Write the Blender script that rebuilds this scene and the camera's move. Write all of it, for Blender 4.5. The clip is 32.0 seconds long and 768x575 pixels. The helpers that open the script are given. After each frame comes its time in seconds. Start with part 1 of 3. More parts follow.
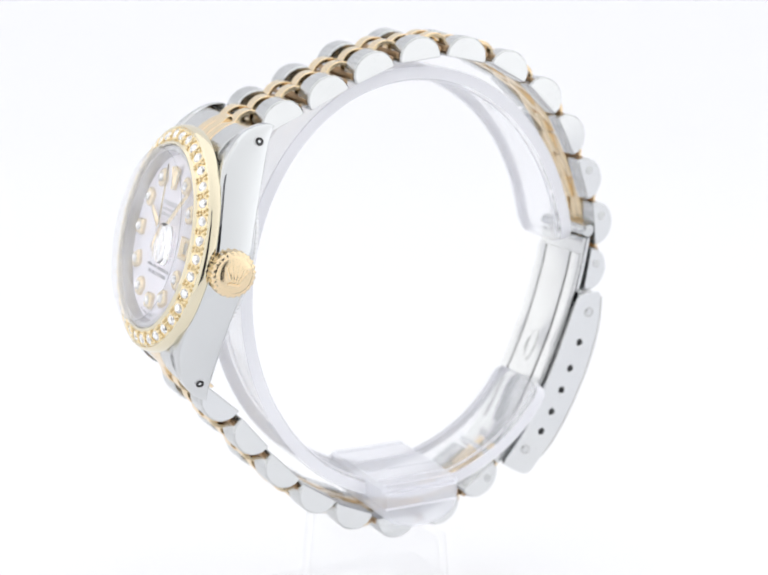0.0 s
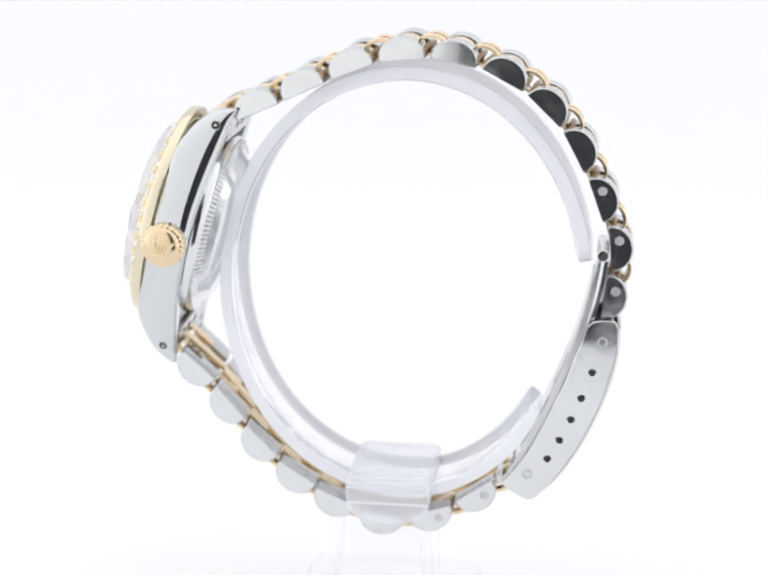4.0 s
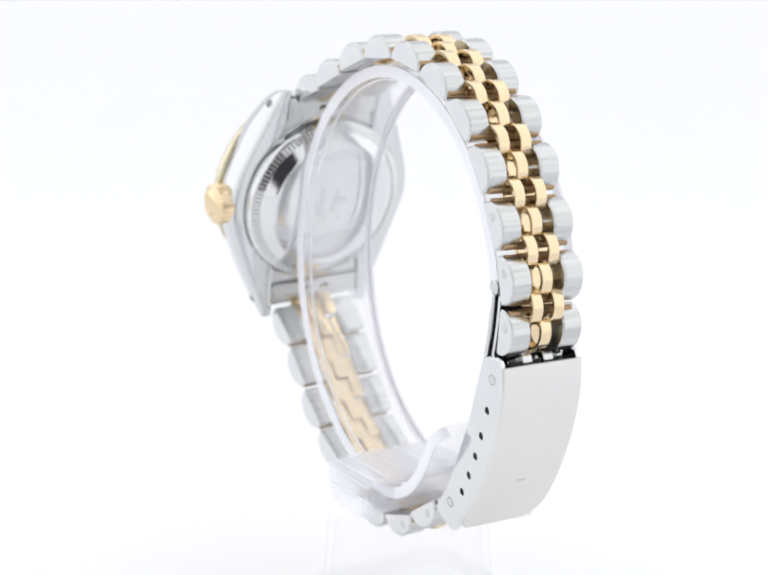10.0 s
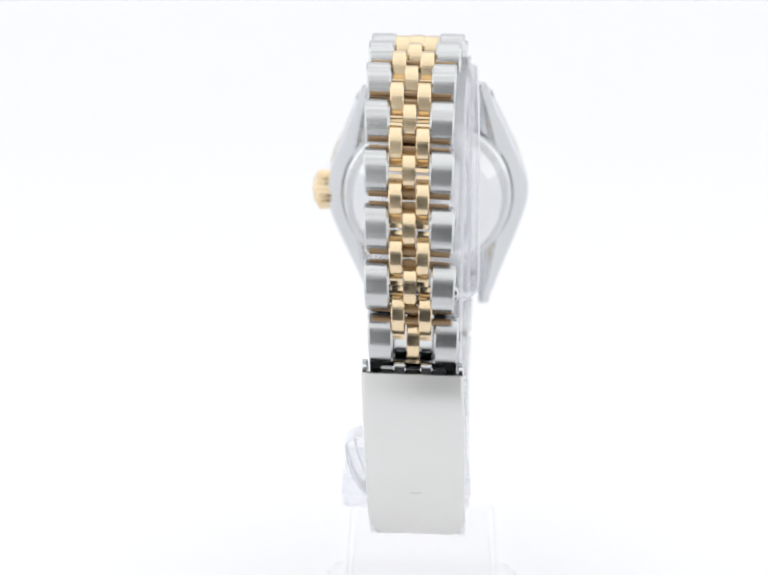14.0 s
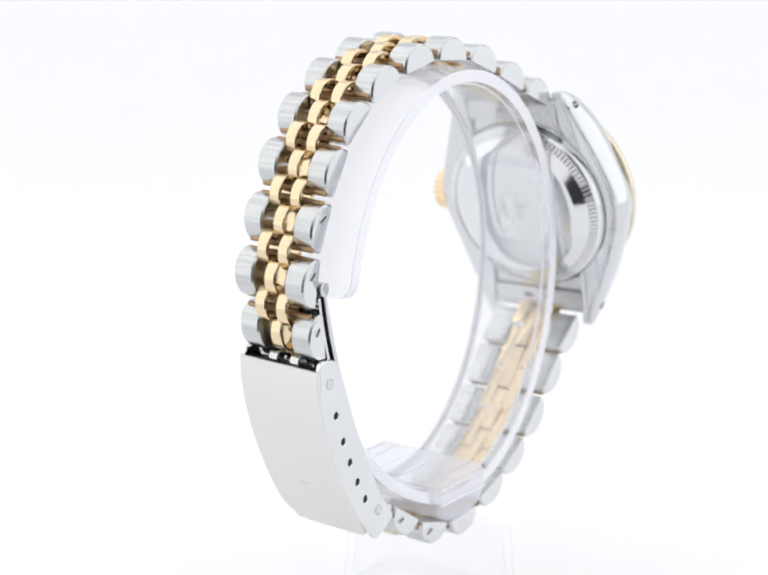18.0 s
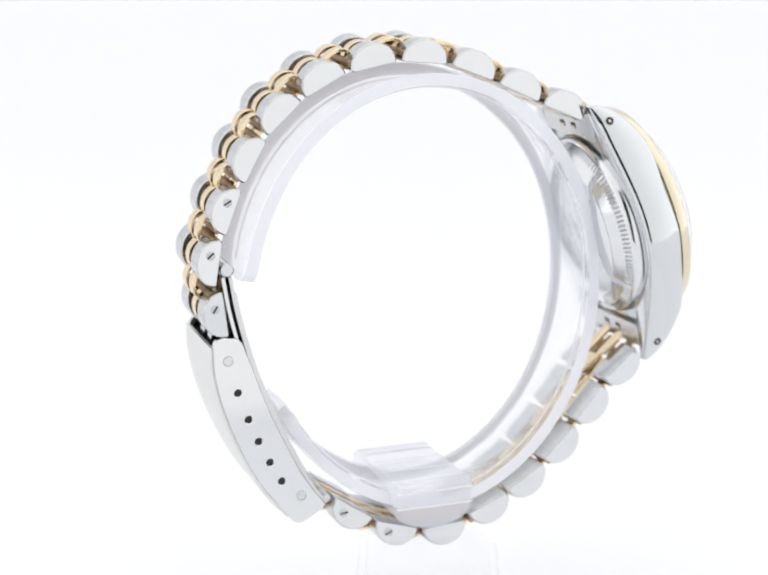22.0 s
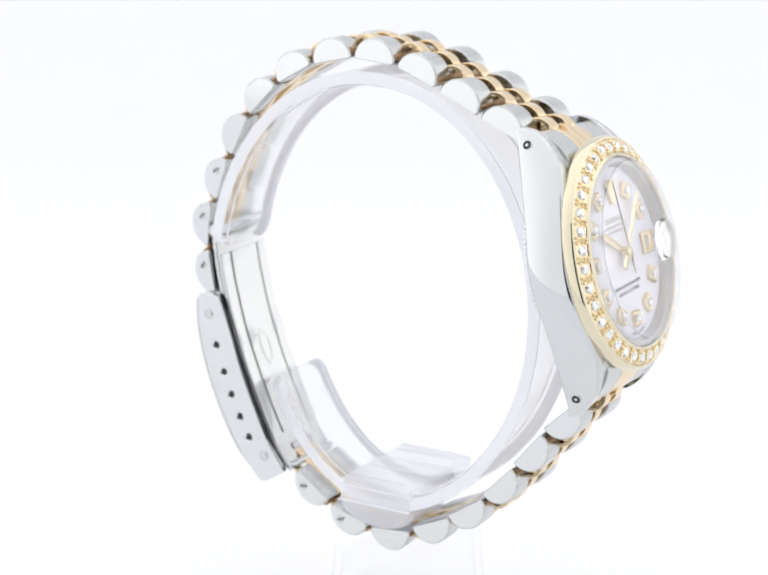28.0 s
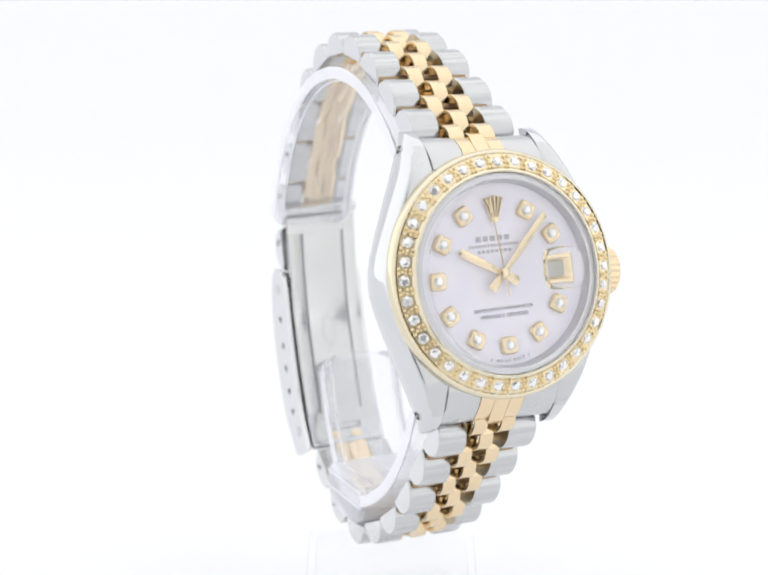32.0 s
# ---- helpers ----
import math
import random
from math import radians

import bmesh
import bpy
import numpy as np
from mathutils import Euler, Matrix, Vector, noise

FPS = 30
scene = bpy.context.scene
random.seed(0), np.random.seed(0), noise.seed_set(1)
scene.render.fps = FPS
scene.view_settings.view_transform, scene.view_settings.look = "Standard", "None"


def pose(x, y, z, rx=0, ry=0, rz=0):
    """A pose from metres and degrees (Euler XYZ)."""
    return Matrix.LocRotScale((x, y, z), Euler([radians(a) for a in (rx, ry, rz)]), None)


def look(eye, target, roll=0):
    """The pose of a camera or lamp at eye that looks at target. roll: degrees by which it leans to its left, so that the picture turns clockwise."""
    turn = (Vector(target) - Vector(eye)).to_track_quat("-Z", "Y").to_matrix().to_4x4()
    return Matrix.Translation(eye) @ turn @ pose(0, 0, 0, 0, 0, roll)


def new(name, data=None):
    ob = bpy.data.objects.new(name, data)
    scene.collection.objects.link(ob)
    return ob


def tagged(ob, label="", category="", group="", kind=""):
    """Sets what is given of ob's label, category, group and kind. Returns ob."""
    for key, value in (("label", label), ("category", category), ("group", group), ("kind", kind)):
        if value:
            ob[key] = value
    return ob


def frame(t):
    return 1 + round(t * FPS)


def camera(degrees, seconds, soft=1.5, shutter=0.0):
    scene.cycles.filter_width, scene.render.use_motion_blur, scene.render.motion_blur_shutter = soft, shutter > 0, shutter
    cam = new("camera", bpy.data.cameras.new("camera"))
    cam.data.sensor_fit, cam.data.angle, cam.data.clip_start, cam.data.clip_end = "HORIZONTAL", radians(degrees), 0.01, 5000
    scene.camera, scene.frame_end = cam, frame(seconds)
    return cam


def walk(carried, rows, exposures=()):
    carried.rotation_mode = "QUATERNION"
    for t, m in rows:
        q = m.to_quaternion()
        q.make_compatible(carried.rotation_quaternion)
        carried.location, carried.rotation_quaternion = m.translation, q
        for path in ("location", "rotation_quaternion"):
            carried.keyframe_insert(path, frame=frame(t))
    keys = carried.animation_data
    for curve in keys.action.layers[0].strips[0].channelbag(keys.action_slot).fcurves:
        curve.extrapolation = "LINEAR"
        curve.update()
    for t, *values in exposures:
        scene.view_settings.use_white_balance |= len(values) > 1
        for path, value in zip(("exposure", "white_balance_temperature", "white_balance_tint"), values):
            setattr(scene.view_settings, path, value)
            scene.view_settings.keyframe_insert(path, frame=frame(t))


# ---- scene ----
cam = camera(24.27, 32.0, soft=1.9)
EYE = Vector((-0.00233, -0.20390, 0.05047))
AIM = EYE + Vector((0.0, 0.97080, -0.23991))
walk(cam, [(0.0, look(EYE, AIM, 0.365)), (32.0, look(EYE, AIM, 0.365))])
cam.data.dof.use_dof = True
cam.data.dof.focus_distance = 0.189
cam.data.dof.aperture_fstop = 38.0

# ---- light: a white diffusion tent all round, open to a dark room behind the camera ----
world = bpy.data.worlds.new("light_tent")
scene.world = world
world.use_nodes = True
sky = world.node_tree.nodes["Background"]
tent = world.node_tree.nodes
where = tent.new("ShaderNodeTexCoord")
split = tent.new("ShaderNodeSeparateXYZ")
wash = tent.new("ShaderNodeValToRGB")
world.node_tree.links.new(where.outputs["Generated"], split.inputs["Vector"])
world.node_tree.links.new(split.outputs["Z"], wash.inputs["Fac"])
room = tent.new("ShaderNodeMapRange")
room.interpolation_type = "SMOOTHSTEP"
room.inputs["From Min"].default_value, room.inputs["From Max"].default_value = -1.0, 0.15
room.inputs["To Min"].default_value, room.inputs["To Max"].default_value = 0.86, 1.165
world.node_tree.links.new(split.outputs["Y"], room.inputs["Value"])
world.node_tree.links.new(room.outputs["Result"], sky.inputs["Strength"])
world.node_tree.links.new(wash.outputs["Color"], sky.inputs["Color"])
wash.color_ramp.elements[0].position, wash.color_ramp.elements[0].color = 0.0, (1.26, 1.264, 1.276, 1.0)
wash.color_ramp.elements[1].position, wash.color_ramp.elements[1].color = 1.0, (1.15, 1.154, 1.166, 1.0)
scene.view_settings.exposure = 0.0

# ---- materials ----
def material(name, base, metal=0.0, rough=0.5, ior=1.5, trans=0.0, coat=0.0):
    m = bpy.data.materials.new(name)
    m.use_nodes = True
    b = m.node_tree.nodes["Principled BSDF"]
    b.inputs["Base Color"].default_value = (*base, 1.0)
    b.inputs["Metallic"].default_value = metal
    b.inputs["Roughness"].default_value = rough
    b.inputs["IOR"].default_value = ior
    b.inputs["Transmission Weight"].default_value = trans
    b.inputs["Coat Weight"].default_value = coat
    b.inputs["Coat Roughness"].default_value = 0.02
    return m


def node(m, kind, **values):
    n = m.node_tree.nodes.new(kind)
    for key, value in values.items():
        n.inputs[key.replace("_", " ")].default_value = value
    return n


def grain(m, stretch, scale, low, high, bump, tint=0.06, streak=False):
    """Wear at two scales: fine stretched brush lines and broad soft smudges, in roughness, colour and relief."""
    links = m.node_tree.links
    b = m.node_tree.nodes["Principled BSDF"]
    co = node(m, "ShaderNodeTexCoord")
    mp = node(m, "ShaderNodeMapping")
    mp.inputs["Scale"].default_value = stretch
    links.new(co.outputs["Object"], mp.inputs["Vector"])
    fine = node(m, "ShaderNodeTexNoise", Scale=scale, Detail=4.0)
    links.new(mp.outputs["Vector"], fine.inputs["Vector"])
    broad = node(m, "ShaderNodeTexNoise", Scale=260.0, Detail=2.0)
    links.new(co.outputs["Object"], broad.inputs["Vector"])
    mix = node(m, "ShaderNodeMath")
    mix.operation = "MULTIPLY"
    links.new(fine.outputs["Fac"], mix.inputs[0])
    links.new(broad.outputs["Fac"], mix.inputs[1])
    ramp = node(m, "ShaderNodeMapRange")
    ramp.inputs["From Min"].default_value, ramp.inputs["From Max"].default_value = 0.12, 0.4
    ramp.inputs["To Min"].default_value, ramp.inputs["To Max"].default_value = low, high
    links.new(mix.outputs[0], ramp.inputs["Value"])
    links.new(ramp.outputs["Result"], b.inputs["Roughness"])
    base = tuple(b.inputs["Base Color"].default_value)
    cr = node(m, "ShaderNodeMix")
    cr.data_type = "RGBA"
    cr.inputs[6].default_value = base
    cr.inputs[7].default_value = tuple(c * (1.0 - tint) for c in base[:3]) + (1.0,)
    # brush lines darkened in the base colour, standing also for banded reflections
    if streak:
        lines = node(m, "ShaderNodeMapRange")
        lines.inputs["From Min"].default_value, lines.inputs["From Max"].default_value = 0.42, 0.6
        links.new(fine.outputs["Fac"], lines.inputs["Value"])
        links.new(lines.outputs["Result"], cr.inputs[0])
    else:
        links.new(broad.outputs["Fac"], cr.inputs[0])
    links.new(cr.outputs[2], b.inputs["Base Color"])
    if bump:
        bp = node(m, "ShaderNodeBump", Strength=bump, Distance=0.00002)
        links.new(fine.outputs["Fac"], bp.inputs["Height"])
        links.new(bp.outputs["Normal"], b.inputs["Normal"])
    return m


STEEL = grain(material("polished_steel", (0.66, 0.67, 0.675), 1.0, 0.1), (1, 1, 1), 900.0, 0.05, 0.14, 0.0)
CASESTEEL = grain(material("case_steel", (0.67, 0.684, 0.694), 1.0, 0.06), (1, 1, 1), 300.0, 0.04, 0.08, 0.0, 0.03)
SATIN = grain(material("satin_steel", (0.75, 0.75, 0.735), 1.0, 0.3), (14.0, 14.0, 1.0), 500.0, 0.36, 0.4, 0.0, 0.03)
# real brushing, with reflected bands painted along it as colour streaks
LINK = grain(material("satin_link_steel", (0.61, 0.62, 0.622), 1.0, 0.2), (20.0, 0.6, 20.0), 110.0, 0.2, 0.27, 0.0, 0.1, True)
PLAIN = grain(material("fine_satin_steel", (0.61, 0.617, 0.617), 1.0, 0.25), (1, 1, 1), 400.0, 0.22, 0.28, 0.0, 0.04)
LINKEND = grain(material("polished_side_steel", (0.75, 0.762, 0.77), 1.0, 0.1), (1, 1, 1), 900.0, 0.05, 0.13, 0.0)
BACK = grain(material("case_back_steel", (0.75, 0.76, 0.77), 1.0, 0.1), (1, 1, 1), 200.0, 0.08, 0.12, 0.0, 0.03)
# copper darkened in its base colour for the shade between the links
PIN = grain(material("shaded_copper_pin", (0.42, 0.29, 0.17), 1.0, 0.4), (1, 1, 1), 700.0, 0.35, 0.5, 0.0)
# darker steel for seams and grooves; between the flutes it paints shade
DARKSTEEL = grain(material("darker_groove_steel", (0.5, 0.5, 0.5), 1.0, 0.5), (1, 1, 1), 600.0, 0.4, 0.6, 0.05)
BLADE = grain(material("bright_blade_steel", (0.66, 0.665, 0.665), 1.0, 0.2), (1, 1, 1), 400.0, 0.16, 0.24, 0.0, 0.04)
SEAT = grain(material("turned_screw_steel", (0.62, 0.63, 0.635), 1.0, 0.4), (1, 1, 1), 700.0, 0.3, 0.42, 0.05)
POLISHED = grain(material("polished_yellow_gold", (0.78, 0.71, 0.54), 1.0, 0.1), (1, 1, 1), 500.0, 0.06, 0.14, 0.0)
GOLD = grain(material("yellow_gold", (0.84, 0.68, 0.455), 1.0, 0.15), (1, 1, 1), 900.0, 0.12, 0.24, 0.03)
DIALGOLD = grain(material("pale_dial_gold", (0.83, 0.70, 0.48), 1.0, 0.2), (1, 1, 1), 900.0, 0.16, 0.26, 0.03)
SETTING = grain(material("textured_gold_setting", (0.88, 0.74, 0.48), 1.0, 0.3), (1, 1, 1), 1500.0, 0.25, 0.4, 0.2)
# near-black colour that paints the shade in holes, slots and the clasp mouth
DARK = material("hole_shade", (0.02, 0.02, 0.022), 0.0, 0.6)
INK = material("dark_grey_print", (0.2, 0.2, 0.23), 0.0, 0.5)
PALEINK = material("pale_grey_print", (0.5, 0.5, 0.54), 0.0, 0.5)
PEARL = material("pink_mother_of_pearl", (0.82, 0.74, 0.84), 0.0, 0.25, coat=0.3)
REHAUT = material("brushed_chapter_ring", (0.6, 0.6, 0.61), 1.0, 0.3)
CRYSTAL = material("sapphire_crystal", (1.0, 1.0, 1.0), 0.0, 0.0, 1.45, 1.0)
LENS = material("date_lens_glass", (1.0, 1.0, 1.0), 0.0, 0.0, 1.36, 1.0)
FROST = material("frosted_edge", (0.95, 0.955, 1.0), 0.0, 0.6, 1.1, 0.05)
FROST.node_tree.nodes["Principled BSDF"].inputs["Alpha"].default_value = 0.74
GLASSRIM = material("frosted_crystal_rim", (0.84, 0.85, 0.9), 0.0, 0.5)
GLASSRIM.node_tree.nodes["Principled BSDF"].inputs["Alpha"].default_value = 0.17
SEAM = material("dark_grey_seam", (0.09, 0.09, 0.1), 0.0, 0.5)
DATEGREY = material("silver_grey_date", (0.5, 0.49, 0.44), 0.3, 0.4)
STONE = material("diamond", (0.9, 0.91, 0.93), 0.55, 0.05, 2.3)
# each facet's base colour is dark or bright at random, painting its sparkle
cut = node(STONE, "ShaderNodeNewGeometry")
sparkle = node(STONE, "ShaderNodeValToRGB")
sparkle.color_ramp.elements[0].position, sparkle.color_ramp.elements[0].color = 0.0, (0.25, 0.24, 0.23, 1.0)
sparkle.color_ramp.elements[1].position, sparkle.color_ramp.elements[1].color = 0.6, (0.97, 0.975, 0.985, 1.0)
STONE.node_tree.links.new(cut.outputs["Random Per Island"], sparkle.inputs["Fac"])
STONE.node_tree.links.new(sparkle.outputs["Color"], STONE.node_tree.nodes["Principled BSDF"].inputs["Base Color"])
ACRYLIC = material("clear_acrylic", (0.955, 0.965, 1.0), 0.0, 0.06, 1.04, 0.5, 0.12)
ACRYLIC.node_tree.nodes["Principled BSDF"].inputs["Alpha"].default_value = 0.3
ACRYLIC.node_tree.nodes["Principled BSDF"].inputs["Coat IOR"].default_value = 1.5
ACRYLIC.node_tree.nodes["Principled BSDF"].inputs["Coat Roughness"].default_value = 0.12
HAZY = material("hazy_moulded_plastic", (0.94, 0.95, 1.0), 0.0, 0.3, 1.04, 0.25, 0.08)
HAZY.node_tree.nodes["Principled BSDF"].inputs["Alpha"].default_value = 0.5
CLEAR = material("thin_clear_acrylic", (0.98, 0.985, 1.0), 0.0, 0.08, 1.04, 0.9, 0.25)
CLEAR.node_tree.nodes["Principled BSDF"].inputs["Alpha"].default_value = 0.16
WHITE = material("white_table_paper", (0.85, 0.854, 0.88), 0.0, 0.75)
DISC = material("white_turntable_plastic", (0.87, 0.872, 0.888), 0.0, 0.6)
# black and grey of the added panels that the steel reflects
DARKROOM = material("dark_room_panel", (0.015, 0.015, 0.018), 0.0, 0.9)
DIMROOM = material("dim_room_panel", (0.2, 0.2, 0.205), 0.0, 0.9)


def pearl_cloud():
    links = PEARL.node_tree.links
    b = PEARL.node_tree.nodes["Principled BSDF"]
    co = node(PEARL, "ShaderNodeTexCoord")
    warp = node(PEARL, "ShaderNodeTexNoise", Scale=160.0, Detail=5.0, Distortion=2.2)
    links.new(co.outputs["Object"], warp.inputs["Vector"])
    ramp = node(PEARL, "ShaderNodeValToRGB")
    ramp.color_ramp.elements[0].position, ramp.color_ramp.elements[0].color = 0.3, (0.9, 0.895, 1.0, 1)
    ramp.color_ramp.elements[1].position, ramp.color_ramp.elements[1].color = 0.7, (0.97, 0.922, 0.99, 1)
    mid = ramp.color_ramp.elements.new(0.5)
    mid.color = (0.932, 0.91, 1.0, 1)
    links.new(warp.outputs["Fac"], ramp.inputs["Fac"])
    links.new(ramp.outputs["Color"], b.inputs["Base Color"])


def paper_grain(m, scale):
    links = m.node_tree.links
    b = m.node_tree.nodes["Principled BSDF"]
    co = node(m, "ShaderNodeTexCoord")
    n = node(m, "ShaderNodeTexNoise", Scale=scale, Detail=5.0)
    links.new(co.outputs["Object"], n.inputs["Vector"])
    bp = node(m, "ShaderNodeBump", Strength=0.05, Distance=0.0002)
    links.new(n.outputs["Fac"], bp.inputs["Height"])
    links.new(bp.outputs["Normal"], b.inputs["Normal"])


pearl_cloud()
paper_grain(WHITE, 300.0)
paper_grain(DARKROOM, 900.0)
paper_grain(DIMROOM, 900.0)

# ---- mesh helpers: all shapes are drawn in millimetres ----
MM = 0.001


def part(name, bm, mat, parent, label="", m=None, angle=32.0):
    """Links a bmesh, drawn in millimetres, as one mesh object under parent."""
    if m is not None:
        bmesh.ops.transform(bm, matrix=m, verts=bm.verts)
    bmesh.ops.recalc_face_normals(bm, faces=bm.faces)
    bmesh.ops.scale(bm, vec=(MM, MM, MM), verts=bm.verts)
    me = bpy.data.meshes.new(name)
    bm.to_mesh(me)
    bm.free()
    me.materials.append(mat)
    me.shade_smooth()
    me.set_sharp_from_angle(angle=radians(angle))
    ob = new(name, me)
    ob.parent = parent
    return tagged(ob, label)


def ring_faces(bm, a, b):
    n = len(a)
    for i in range(n):
        bm.faces.new((a[i], a[(i + 1) % n], b[(i + 1) % n], b[i]))


def shrunk(profile, d):
    """The profile drawn in by d, towards its middle."""
    c = Vector((0.0, 0.0))
    for p in profile:
        c += Vector(p)
    c /= len(profile)
    out = []
    for p in profile:
        v = Vector(p) - c
        out.append(c + v * max(0.0, 1.0 - d / max(v.length, d)))
    return out


def prism(bm, profile, y0, y1, bev=0.12, place=lambda u, y, w: (u, y, w)):
    """A closed profile (u, w) pushed from y0 to y1, with bevelled ends."""
    small = shrunk(profile, bev)
    rings = []
    for y, pr in ((y0, small), (y0 + bev, profile), (y1 - bev, profile), (y1, small)):
        rings.append([bm.verts.new(place(p[0], y, p[1])) for p in pr])
    for a, b in zip(rings, rings[1:]):
        ring_faces(bm, a, b)
    bm.faces.new(list(reversed(rings[0])))
    bm.faces.new(rings[-1])
    return bm


def lathe(bm, profile, n, close=False):
    """Turns (r, z) points about z; r = 0 makes a pole."""
    rings = []
    for r, z in profile:
        if r < 1e-6:
            rings.append([bm.verts.new((0, 0, z))])
        else:
            rings.append([bm.verts.new((r * math.cos(2 * math.pi * i / n), r * math.sin(2 * math.pi * i / n), z)) for i in range(n)])
    pairs = list(zip(rings, rings[1:]))
    if close:
        pairs.append((rings[-1], rings[0]))
    for a, b in pairs:
        if len(a) == 1 and len(b) == 1:
            continue
        for i in range(n):
            j = (i + 1) % n
            if len(a) == 1:
                bm.faces.new((a[0], b[i], b[j]))
            elif len(b) == 1:
                bm.faces.new((a[i], a[j], b[0]))
            else:
                bm.faces.new((a[i], a[j], b[j], b[i]))
    return bm


def block(bm, x0, x1, y0, y1, z0, z1, r=0.0, n=4, bev=0.0):
    """A block, rounded in plan by r and bevelled at top and bottom."""
    pts = []
    if r <= 0:
        pts = [(x0, y0), (x1, y0), (x1, y1), (x0, y1)]
    else:
        for cx, cy, a0 in ((x1 - r, y1 - r, 0), (x0 + r, y1 - r, 90), (x0 + r, y0 + r, 180), (x1 - r, y0 + r, 270)):
            for k in range(n + 1):
                a = radians(a0 + 90 * k / n)
                pts.append((cx + r * math.cos(a), cy + r * math.sin(a)))
    return prism(bm, pts, z0, z1, bev, lambda u, y, w: (u, w, y)) if bev else plain_prism(bm, pts, z0, z1)


def plain_prism(bm, pts, z0, z1):
    a = [bm.verts.new((p[0], p[1], z0)) for p in pts]
    b = [bm.verts.new((p[0], p[1], z1)) for p in pts]
    ring_faces(bm, a, b)
    bm.faces.new(list(reversed(a)))
    bm.faces.new(b)
    return bm


def rod(bm, a, b, r, n=12):
    """A round bar from a to b with slightly rounded ends."""
    a, b = Vector(a), Vector(b)
    d = (b - a).normalized()
    q = d.to_track_quat("Z", "Y").to_matrix()
    rings = []
    for t, rr in ((0.0, r * 0.8), (0.15 * r, r), ((b - a).length - 0.15 * r, r), ((b - a).length, r * 0.8)):
        rings.append([bm.verts.new(a + d * t + q @ Vector((rr * math.cos(2 * math.pi * i / n), rr * math.sin(2 * math.pi * i / n), 0))) for i in range(n)])
    for p, s in zip(rings, rings[1:]):
        ring_faces(bm, p, s)
    bm.faces.new(list(reversed(rings[0])))
    bm.faces.new(rings[-1])
    return bm


def smooth_path(points, per=6):
    """A Catmull-Rom curve through points."""
    pts = [Vector(p) for p in points]
    pts = [2 * pts[0] - pts[1]] + pts + [2 * pts[-1] - pts[-2]]
    out = []
    for i in range(1, len(pts) - 2):
        p0, p1, p2, p3 = pts[i - 1:i + 3]
        for k in range(per):
            t = k / per
            out.append(0.5 * ((2 * p1) + (p2 - p0) * t + (2 * p0 - 5 * p1 + 4 * p2 - p3) * t * t + (3 * p1 - p0 - 3 * p2 + p3) * t ** 3))
    out.append(pts[-2])
    return out


def offset_path(path, d):
    """The path moved by d to its left, in its plane."""
    out = []
    for i, p in enumerate(path):
        t = (path[min(i + 1, len(path) - 1)] - path[max(i - 1, 0)]).normalized()
        out.append(p + Vector((-t[1], t[0])) * d)
    return out


# ---- the set: table, sweep and unseen panels for the dark room ----
def table_and_sweep():
    bm = bmesh.new()
    prof = [(-130.0, -60.0), (-130.0, -48.6), (-129.4, -48.0)]
    prof += [(y, -48.0) for y in range(-100, 421, 65)]
    prof += [(420 + 260 * math.sin(radians(a)), 212 - 260 * math.cos(radians(a))) for a in range(8, 89, 8)]
    prof += [(680.0, 700.0)]
    rows = [[bm.verts.new((x, y, z)) for y, z in prof] for x in (-900, -450, -150, 0, 150, 450, 900)]
    for a, b in zip(rows, rows[1:]):
        for i in range(len(prof) - 1):
            bm.faces.new((a[i], b[i], b[i + 1], a[i + 1]))
    ob = part("ground", bm, WHITE, None, "white paper table top curving up into a backdrop", angle=60)
    tagged(ob, category="table top", kind="structure")
    # added out of view so that the steel mirrors a dark room
    bm = bmesh.new()
    block(bm, -32, 107, -352, -346, -420, 205, 0.0)
    ob = part("backdrop", bm, DARKROOM, None, "unseen black panel standing for the dark room behind the camera")
    tagged(ob, category="backdrop", kind="structure")
    # second added panel, for the greyer reflection above the black
    bm = bmesh.new()
    block(bm, -32, 100, -352, -346, 205, 330, 0.0)
    ob = part("backdrop", bm, DIMROOM, None, "unseen grey panel above the black one, for the dimmer upper room")
    tagged(ob, category="backdrop", kind="structure")


def turntable():
    top = tagged(new("turntable"), "plain white round turntable on the paper table", "turntable")
    top.location = (0, 0, -0.048)
    bm = bmesh.new()
    lathe(bm, [(0, 4.0), (40, 4.0), (76.5, 4.0), (77.6, 3.7), (78, 3.0), (78, 0.8), (77.4, 0.3)], 128)
    part("platter", bm, DISC, top)
    bm = bmesh.new()
    lathe(bm, [(0, 0.0), (60, 0.0), (60, 0.5), (0, 0.5)], 64)
    part("foot", bm, DISC, top)
    return top


table_and_sweep()
platter = turntable()

# ---- the wristwatch ----
watch = tagged(new("wristwatch"), "two-tone steel and yellow gold wristwatch with a pale pink dial", "wristwatch")

# case space: x to three o'clock, y to twelve o'clock, z out of the dial; its origin lies between the lug holes
TILT = radians(14.7)
SN, CS = math.sin(TILT), math.cos(TILT)
CASE = Matrix(((0, SN, -CS, -24.49), (-1, 0, 0, 2.9), (0, CS, SN, 6.89), (0, 0, 0, 1))) @ pose(0.27, 0.05, -0.25, 0, 0, -2.0)
FACE = CASE @ pose(0.1, 0.25, 0)
DIAL = FACE @ pose(-0.33, -0.12, 0, 0, 0, 2.7)


